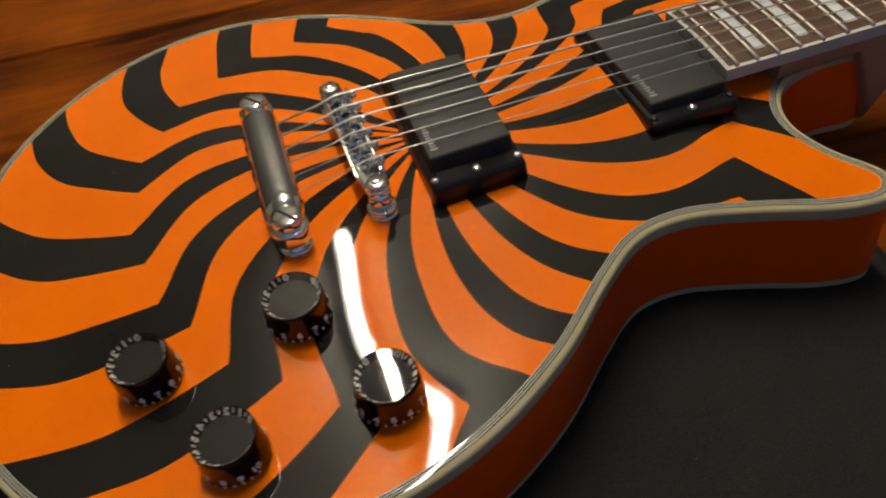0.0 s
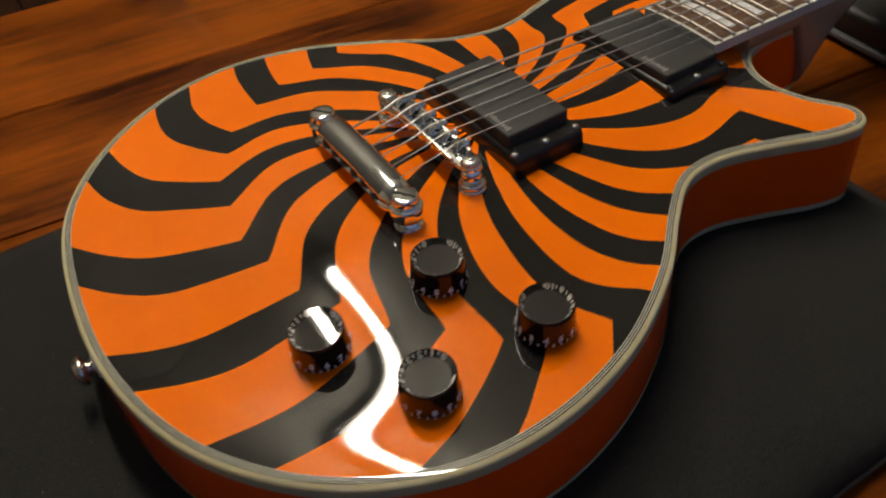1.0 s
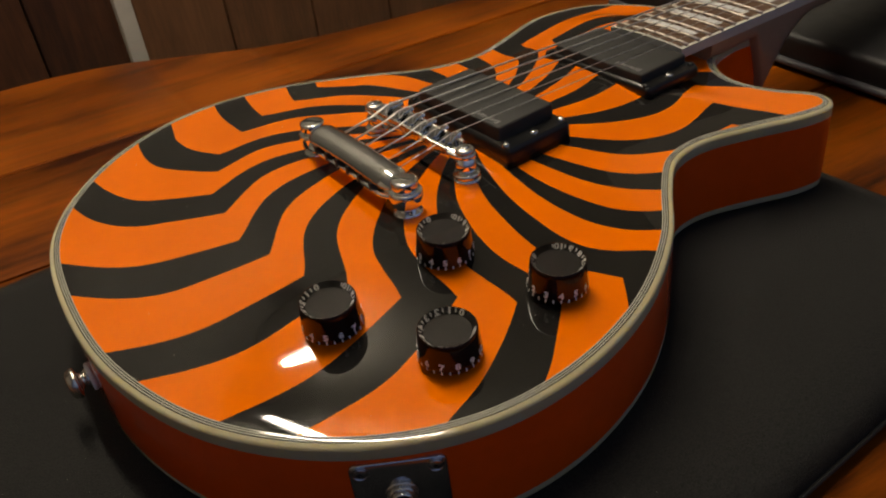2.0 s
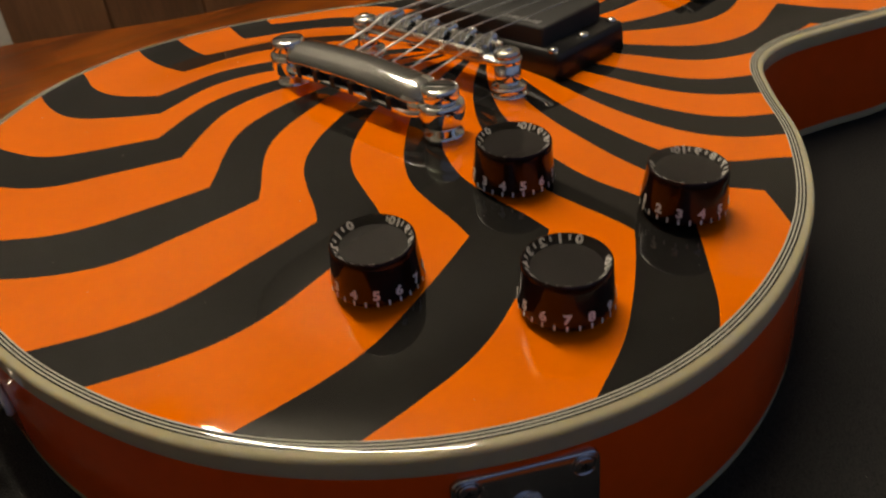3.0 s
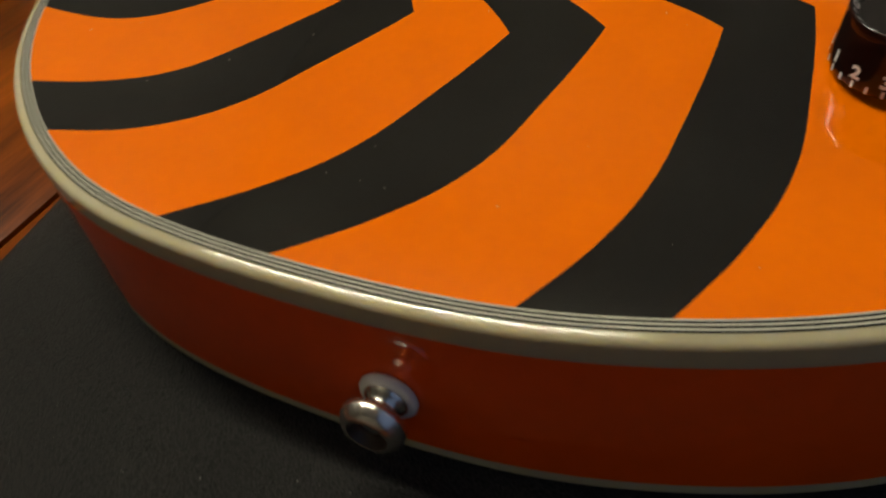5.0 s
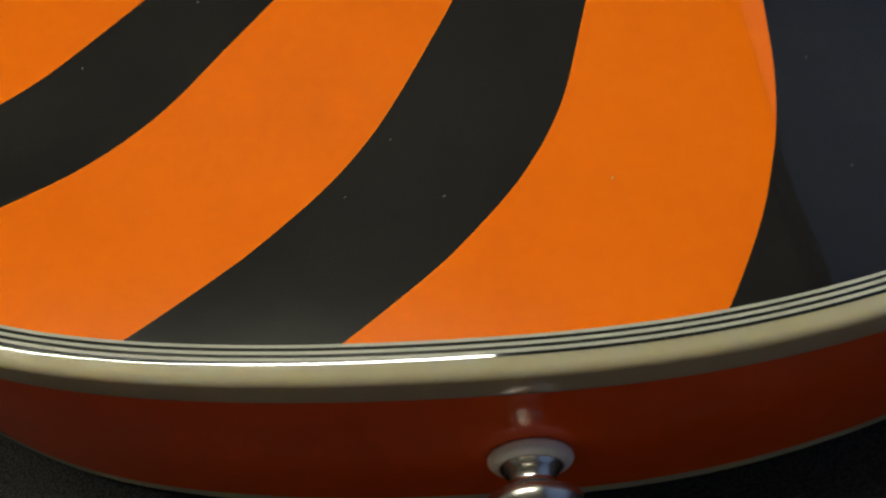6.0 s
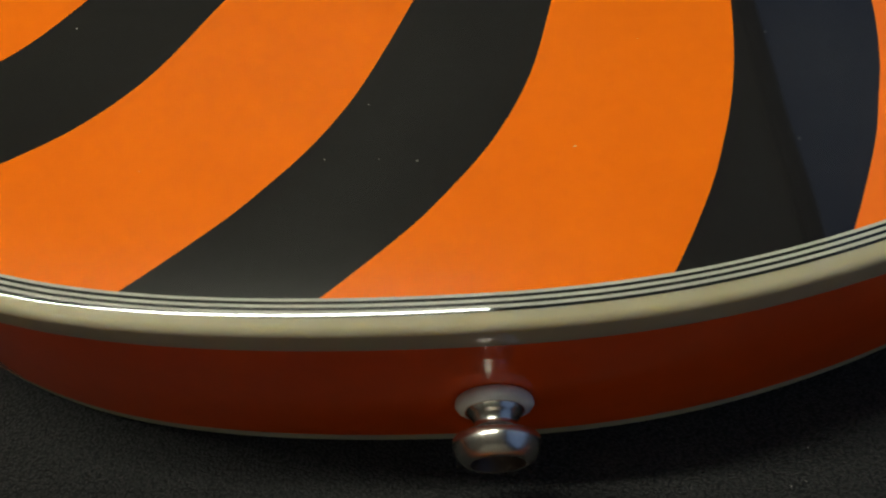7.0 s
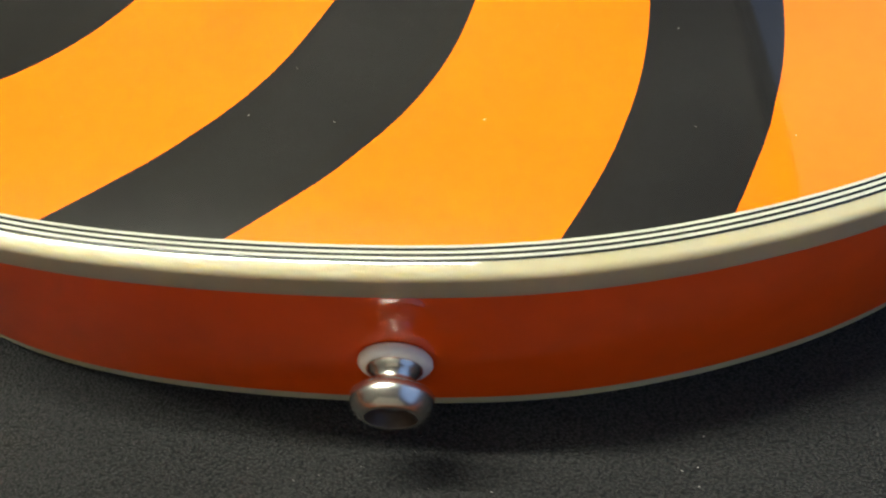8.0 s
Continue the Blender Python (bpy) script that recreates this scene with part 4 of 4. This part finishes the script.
def build_jack():
    jp = empty("jack_plate", (0, 0, 0), parent=guitar, label="square chromed steel jack plate with four screws")
    p, n, i0 = rim_near(0.1519, -0.1258)
    t = Vector((-n[1], n[0], 0))
    nv = Vector((n[0], n[1], 0))
    org = Vector((p[0], p[1], 0.0250))
    half, cr = 0.0182, 0.0035

    def on(u, v, d):
        """u along the side, v up, d outwards, bent with the curve of the side."""
        return org + t * u + Vector((0, 0, v * 0.91)) + nv * (d - 0.0012 - u * u * 2.4)

    bm = bmesh.new()
    ring = []
    for cx, cy in ((1, 1), (-1, 1), (-1, -1), (1, -1)):
        for k in range(6):
            a = math.atan2(cy, cx) - math.pi / 4 + math.pi / 2 * k / 5
            ring.append((cx * (half - cr) + cr * math.cos(a), cy * (half - cr) + cr * math.sin(a)))
    grow = [(1.0, 0.0), (1.0, 0.0017), (0.992, 0.0022), (0.972, 0.0024), (0.8, 0.0024), (0.5, 0.0024), (0.24, 0.0024)]
    rows = [[bm.verts.new(on(u * g, v * g, d)) for u, v in ring] for g, d in grow]
    for a, b in zip(rows, rows[1:]):
        for k in range(len(ring)):
            bm.faces.new((a[k], a[(k + 1) % len(ring)], b[(k + 1) % len(ring)], b[k]))
    part("plate", bm, M["dark_steel"], jp)
    face = Matrix((t, Vector((0, 0, 1)), nv)).transposed().to_4x4()
    for su in (-1, 1):
        for sv in (-1, 1):
            m = Matrix.Translation(on(su * 0.0140, sv * 0.0140, 0.0024)) @ face
            bm = bmesh.new()
            lathe(bm, [(0.0036, 0.0001), (0.0034, 0.0004), (0.0030, 0.0003), (0.0024, -0.0008)], 22, m, cap=False)
            part("countersink", bm, M["dark_steel"], jp)
            bm = bmesh.new()
            lathe(bm, [(0.0026, 0.0), (0.0026, 0.0002), (0.0021, 0.0004), (0.0010, 0.0006), (0.0002, 0.0006)], 18, m)
            sc = part("screw", bm, M["dark_steel"], jp)
            # black bars stand for the shade in the screw's crossed cuts
            bm = bmesh.new()
            box(bm, (0, 0, 0.0005), (0.0024, 0.0006, 0.0005), m=m)
            box(bm, (0, 0, 0.0005), (0.0006, 0.0024, 0.00052), m=m)
            part("cross_slot", bm, M["ring"], sc, smooth=False)
    bm = bmesh.new()
    m = Matrix.Translation(on(0, 0, 0.0022)) @ face
    lathe(bm, [(0.0062, 0.0), (0.0062, 0.0005), (0.0058, 0.0008), (0.0042, 0.0008)], 28, m, cap=False)
    part("washer", bm, M["nickel"], jp)
    bm = bmesh.new()
    lathe(bm, [(0.0056, 0.0008), (0.0060, 0.0011), (0.0060, 0.0026), (0.0055, 0.0031), (0.0042, 0.0031)], 6, m, cap=False)
    part("nut", bm, M["nickel"], jp)
    bm = bmesh.new()
    lathe(bm, [(0.0042, 0.0026), (0.0042, 0.0042), (0.0040, 0.0046), (0.0037, 0.0047), (0.0035, 0.0045)], 28, m, cap=False)
    jk = part("jack_socket", bm, M["chrome"], jp)
    bm = bmesh.new()
    lathe(bm, [(0.0001, -0.0110), (0.0035, -0.0110), (0.0035, 0.0045)], 24, m, cap=False)
    part("bore", bm, M["bore"], jk, "hollow socket, its inner shade put into a near-black colour")


def build_button():
    sb = empty("strap_button", (0, 0, 0), parent=guitar, label="chrome strap button on a white felt washer")
    p, n, _ = rim_near(-0.0035, -0.19)
    nv = Vector((n[0], n[1], 0))
    face = Matrix((Vector((-n[1], n[0], 0)), Vector((0, 0, 1)), nv)).transposed().to_4x4()
    m = Matrix.Translation((p[0], p[1], 0.0215)) @ face
    bm = bmesh.new()
    lathe(bm, [(0.0063, 0.0), (0.0068, 0.0006), (0.0069, 0.0014), (0.0064, 0.0021), (0.0045, 0.0023)], 32, m)
    part("felt_washer", bm, M["felt"], sb, "white felt washer")
    bm = bmesh.new()
    lathe(bm, [(0.0050, 0.0020), (0.0052, 0.0026), (0.0044, 0.0034), (0.0038, 0.0044), (0.0037, 0.0054), (0.0042, 0.0062), (0.0060, 0.0068), (0.0072, 0.0071), (0.0075, 0.0075), (0.0075, 0.0088),
               (0.0073, 0.0093), (0.0068, 0.0105), (0.0058, 0.0115), (0.0051, 0.0118), (0.0047, 0.0117)], 40, m, cap=False)
    bt = part("button", bm, M["button"], sb)
    bm = bmesh.new()
    lathe(bm, [(0.0047, 0.0117), (0.0044, 0.0110), (0.0039, 0.0086), (0.0001, 0.0084)], 28, m, cap=False)
    part("recess", bm, M["recess"], bt, "screw recess, coloured dark brown for its shade")
    bm = bmesh.new()
    lathe(bm, [(0.0030, 0.0088), (0.0028, 0.0096), (0.0015, 0.0100), (0.0002, 0.0101)], 20, m)
    part("screw", bm, M["dark_steel"], sb)


build_jack()
build_button()


# ---- pad under the guitar ----
PAD_X0, PAD_X1, PAD_Y0, PAD_Y1, PAD_TOP, TABLE_Z = -0.166, 0.233, -0.275, 0.224, -0.0015, -0.0215


def build_pad():
    pad = empty("leatherette_pad", (0.04, -0.02, TABLE_Z), "flat padded black leatherette case lying on the wooden table", "pad")
    bm = bmesh.new()
    cx, cy = (PAD_X0 + PAD_X1) / 2, (PAD_Y0 + PAD_Y1) / 2
    hx, hy = (PAD_X1 - PAD_X0) / 2, (PAD_Y1 - PAD_Y0) / 2

    def ring(g, z, r=0.034):
        out = []
        for sx, sy in ((1, 1), (-1, 1), (-1, -1), (1, -1)):
            for k in range(8):
                a = math.atan2(sy, sx) - math.pi / 4 + math.pi / 2 * k / 7
                out.append((cx + sx * (hx - r) + (r - g) * math.cos(a), cy + sy * (hy - r) + (r - g) * math.sin(a), z))
        return out
    H = PAD_TOP - TABLE_Z
    prof = [(0.004, 0.0), (0.0012, 0.002), (0.0, 0.0055), (0.0006, 0.0085), (0.0026, 0.0118), (0.0060, 0.0148), (0.0105, 0.0170), (0.017, 0.0187), (0.024, 0.0197), (0.030, H)]
    rows = [[bm.verts.new((x - cx, y - cy, z)) for x, y, z in ring(g, z)] for g, z in prof]
    for a, b in zip(rows, rows[1:]):
        for k in range(len(a)):
            bm.faces.new((a[k], a[(k + 1) % len(a)], b[(k + 1) % len(a)], b[k]))
    bm.faces.new(rows[-1])
    ob = part("cushion", bm, M["leather"], pad, angle=60)
    ob.location = (cx - pad.location.x, cy - pad.location.y, 0)
    bm = bmesh.new()
    pts = ring(-0.0006, 0.0062)
    tube_along(bm, [Vector((x - cx, y - cy, z)) for x, y, z in pts + pts[:1]], 0.0013, 8)
    p = part("piping", bm, M["case"], pad, "stitched black edge piping")
    p.location = ob.location


build_pad()


def build_case():
    cs = empty("black_case", (0.10, 0.52, TABLE_Z), "flat black vinyl case with grey piping under the guitar neck", "case")
    bm = bmesh.new()
    m = pose(0, 0, 0, 0, 0, -4)
    box(bm, (0, 0, 0.014), (0.62, 0.34, 0.028), 0.006, 3, m)
    part("shell", bm, M["case"], cs)
    bm = bmesh.new()
    pts = [(-0.307, -0.1705, 0.006), (0.0, -0.1715, 0.006), (0.307, -0.1705, 0.006)]
    tube_along(bm, [m @ Vector(p) for p in pts], 0.0032, 10)
    part("piping", bm, M["trim"], cs, "grey edge piping")
    bm = bmesh.new()
    tube_along(bm, [m @ Vector((0.06 + 0.020 * math.cos(a), -0.125 + 0.010 * math.sin(a), 0.0295)) for a in np.linspace(0, 2 * math.pi, 25)], 0.0012, 8)
    part("ring", bm, M["dark_steel"], cs, "thin metal ring")


build_case()


# ---- table and room ----
FLOOR_Z, CEIL_Z = -0.78, 1.62
RX0, RX1, RY0, RY1 = -1.45, 0.74, -1.9, 1.9


def slab(name, c, s, material, label, category, bevel=0.0):
    bm = bmesh.new()
    box(bm, c, s, bevel)
    return tagged(part(name, bm, material, None, label), label, category, kind="structure")


slab("floor", ((RX0 + RX1) / 2 - 0.075, 0, FLOOR_Z - 0.05), (RX1 - RX0 + 0.25, RY1 - RY0 + 0.4, 0.1), M["floor"], "plain grey-beige floor of the room", "floor")
slab("ceiling", ((RX0 + RX1) / 2 - 0.075, 0, CEIL_Z + 0.05), (RX1 - RX0 + 0.25, RY1 - RY0 + 0.4, 0.1), M["ceiling"], "plain pale plaster ceiling over the room", "ceiling")
H = CEIL_Z - FLOOR_Z
slab("wall_north", ((RX0 + RX1) / 2, RY1 + 0.05, (CEIL_Z + FLOOR_Z) / 2), (RX1 - RX0 + 0.1, 0.1, H), M["wall"], "plain warm plaster wall", "wall")
slab("wall_south", ((RX0 + RX1) / 2, RY0 - 0.05, (CEIL_Z + FLOOR_Z) / 2), (RX1 - RX0 + 0.1, 0.1, H), M["wall"], "plain warm plaster wall", "wall")
# the unseen window wall, in four blocks round its opening, navy to tint reflections
WY0, WY1, WZ0, WZ1 = -1.30, 1.60, 0.10, 1.61
bm = bmesh.new()
box(bm, (RX1 + 0.025, 0, (FLOOR_Z + WZ0) / 2), (0.05, RY1 - RY0, WZ0 - FLOOR_Z))
box(bm, (RX1 + 0.025, 0, (CEIL_Z + WZ1) / 2), (0.05, RY1 - RY0, CEIL_Z - WZ1))
box(bm, (RX1 + 0.025, (RY0 + WY0) / 2, (WZ0 + WZ1) / 2), (0.05, WY0 - RY0, WZ1 - WZ0))
box(bm, (RX1 + 0.025, (RY1 + WY1) / 2, (WZ0 + WZ1) / 2), (0.05, RY1 - WY1, WZ1 - WZ0))
tagged(part("wall_east", bm, M["wall_blue"]), "unseen wall coloured navy for the stripes' dark blue reflections, with a window opening", "wall", kind="structure")
# window out of view, inferred from blue glints; widened to light the guitar's sides
win = empty("window_1", (RX1 + 0.026, (WY0 + WY1) / 2, WZ0), "unseen window inferred from blue glints, in a navy frame with dusk light outside", "window", kind="structure")
for y, z, sy, sz in ((0, 0.02, WY1 - WY0, 0.04), (0, WZ1 - WZ0 - 0.008, WY1 - WY0, 0.016), ((WY0 - WY1) / 2 + 0.02, (WZ1 - WZ0) / 2, 0.04, WZ1 - WZ0 - 0.08), ((WY1 - WY0) / 2 - 0.02, (WZ1 - WZ0) / 2, 0.04, WZ1 - WZ0 - 0.08), (0, (WZ1 - WZ0) / 2, 0.04, WZ1 - WZ0 - 0.08)):
    bm = bmesh.new()
    box(bm, (0, y, z), (0.03, sy, sz), 0.003)
    part("window_frame", bm, M["wall_blue"], win)
slab("backdrop", (RX1 + 0.085, (WY0 + WY1) / 2, 0.85), (0.02, 3.3, 1.9), M["dusk"], "dim blue dusk sky outside the window", "sky")
slab("wall_west", (RX0 - 0.05, 0, (CEIL_Z + FLOOR_Z) / 2), (0.1, RY1 - RY0, H), M["wall_dark"], "plain grey plaster wall above the boards", "wall")


def build_panelling():
    """Low upright boards on the far wall, dark and mid brown, with a pale post between them."""
    dark = empty("wainscot", (RX0, -0.28, FLOOR_Z), "dark red-brown upright wooden boards lining the wall", "panelling", kind="structure")
    for k in range(6):
        bm = bmesh.new()
        box(bm, (0.02, -0.398 + 0.1634 * k, 0.51), (0.04, 0.160, 1.02), 0.004)
        part("board", bm, M["panel"], dark)
    bm = bmesh.new()
    box(bm, (RX0 + 0.03, 0.232, FLOOR_Z + 0.50), (0.06, 0.034, 1.00), 0.004)
    tagged(part("trim", bm, M["white_paint"]), "narrow pale painted post beside the boards", "post", kind="structure")
    light = empty("wainscot", (RX0, 1.0, FLOOR_Z), "mid-brown upright wooden boards lining the wall", "panelling", kind="structure")
    for k in range(8):
        bm = bmesh.new()
        box(bm, (0.015, -0.655 + 0.206 * k, 0.51), (0.03, 0.203, 1.02), 0.005)
        part("board", bm, M["panel_light"], light)


build_panelling()


def build_tube():
    tl = empty("tube_lamp", (-0.612, 0.119, CEIL_Z - 0.016), "white ceiling batten with one bare lit fluorescent tube", "lamp")
    tl.rotation_euler = (0, 0, radians(-1.75))
    bm = bmesh.new()
    box(bm, (0, 0, -0.025), (1.30, 0.075, 0.05), 0.006)
    part("batten", bm, M["frame_white"], tl)
    for s in (-1, 1):
        bm = bmesh.new()
        box(bm, (0.628 * s, 0, -0.068), (0.02, 0.034, 0.05), 0.004)
        part("holder", bm, M["frame_white"], tl)
    bm = bmesh.new()
    lathe(bm, [(0.021, -0.617), (0.021, 0.617)], 20, Matrix.Translation((0, 0, -0.072)) @ pose(0, 0, 0, 0, 90, 0))
    part("tube", bm, M["glow"], tl, "bare lit tube")


build_tube()


def build_table():
    tb = empty("plank_table", (-0.02, 0, FLOOR_Z), "orange-brown glossy timber plank table", "table")
    tb.rotation_euler = (0, 0, radians(-7))
    y0, y1, th = -0.95, 0.95, 0.032
    edges = [-0.480, -0.302, -0.147, -0.001, -0.001 + 0.155, -0.001 + 0.310, -0.001 + 0.465]
    live = [(-0.95, -0.50), (-0.30, -0.490), (-0.18, -0.496), (-0.10, -0.486), (-0.03, -0.452), (0.04, -0.410), (0.12, -0.388), (0.30, -0.370), (0.95, -0.36)]
    rnd = random.Random(7)
    for k, (xa, xb) in enumerate(zip(edges, edges[1:])):
        bm = bmesh.new()
        if k == 0:  # the outer plank keeps its wavy natural edge
            ys = np.linspace(y0, y1, 77)
            xs = np.interp(ys, [a for a, _ in live], [b for _, b in live])
            for _ in range(3):
                xs = np.convolve(np.pad(xs, 1, mode="edge"), (0.25, 0.5, 0.25), "valid")
            rows = []
            for x, y in zip(xs, ys):
                prof = [(x + 0.010, -th / 2), (x + 0.003, -th * 0.2), (x, th * 0.15), (x + 0.002, th * 0.42), (x + 0.006, th / 2), (xb - 0.002, th / 2), (xb - 0.0006, th / 2 - 0.0014), (xb - 0.0006, -th / 2)]
                rows.append([bm.verts.new((p - (xa + xb) / 2, y, z)) for p, z in prof])
            for a, b in zip(rows, rows[1:]):
                for i in range(8):
                    bm.faces.new((a[i], a[(i + 1) % 8], b[(i + 1) % 8], b[i]))
            bm.faces.new(rows[0])
            bm.faces.new(list(reversed(rows[-1])))
            bmesh.ops.recalc_face_normals(bm, faces=bm.faces)
        else:
            box(bm, (0, 0, 0), (xb - xa - 0.0022, y1 - y0, th), 0.0022, 2)
        ob = part("plank", bm, M["plank"], tb)
        ob.location = ((xa + xb) / 2, (y0 + y1) / 2, TABLE_Z - th / 2 - FLOOR_Z + rnd.uniform(-0.0004, 0))
    x, w = edges[0], (edges[-1] - edges[0]) / 10
    top = TABLE_Z - th - FLOOR_Z
    for sx, sy in ((x + 0.14, y0 + 0.09), (x + 10 * w - 0.09, y0 + 0.09), (x + 0.14, y1 - 0.09), (x + 10 * w - 0.09, y1 - 0.09)):
        bm = bmesh.new()
        box(bm, (sx, sy, top / 2), (0.08, 0.08, top), 0.004)
        part("leg", bm, M["panel"], tb)


build_table()


# ---- dust ----
def build_dust(name, label, spots, size, seed):
    """Loose pale flecks lying on a surface, each a small curled flake."""
    bm = bmesh.new()
    rnd = random.Random(seed)
    for x, y, z in spots:
        a, s = rnd.uniform(0, 6.28), size * rnd.uniform(0.5, 1.5)
        L, W = s * rnd.uniform(1.0, 2.6), s * rnd.uniform(0.5, 0.9)
        c, d = Vector((math.cos(a), math.sin(a), 0)), Vector((-math.sin(a), math.cos(a), 0))
        p = Vector((x, y, z + 0.00005))
        top = bm.verts.new(p + Vector((0, 0, W * 0.6)))
        ring = [bm.verts.new(p + c * L * u + d * W * v) for u, v in ((-0.5, 0.1), (-0.1, 0.5), (0.4, 0.3), (0.5, -0.2), (0.0, -0.5))]
        for i in range(5):
            bm.faces.new((ring[i], ring[(i + 1) % 5], top))
    ob = part(name, bm, M["dust"], None, label)
    return tagged(ob, label, "dust", kind="stuff")


rnd = random.Random(11)
spots = [(-0.027, -0.161), (-0.018, -0.162), (0.049, -0.144), (0.049, -0.166)]
while len(spots) < 70:
    x, y = rnd.uniform(-0.15, 0.16), rnd.uniform(-0.18, 0.1)
    if inside(np.array([(x, y)]))[0] and edge_distance(np.array([(x, y)]))[0] > 0.004:
        spots.append((x, y))
build_dust("dust", "tiny pale dust flecks on the glossy guitar face", [(x, y, top_z(x, y)) for x, y in spots], 0.00022, 3)
build_dust("lint", "tiny pale lint flecks on the black pad", [(rnd.uniform(-0.14, 0.22), rnd.choice((rnd.uniform(-0.25, -0.20), rnd.uniform(-0.25, 0.15))), PAD_TOP) for _ in range(160)], 0.00022, 5)
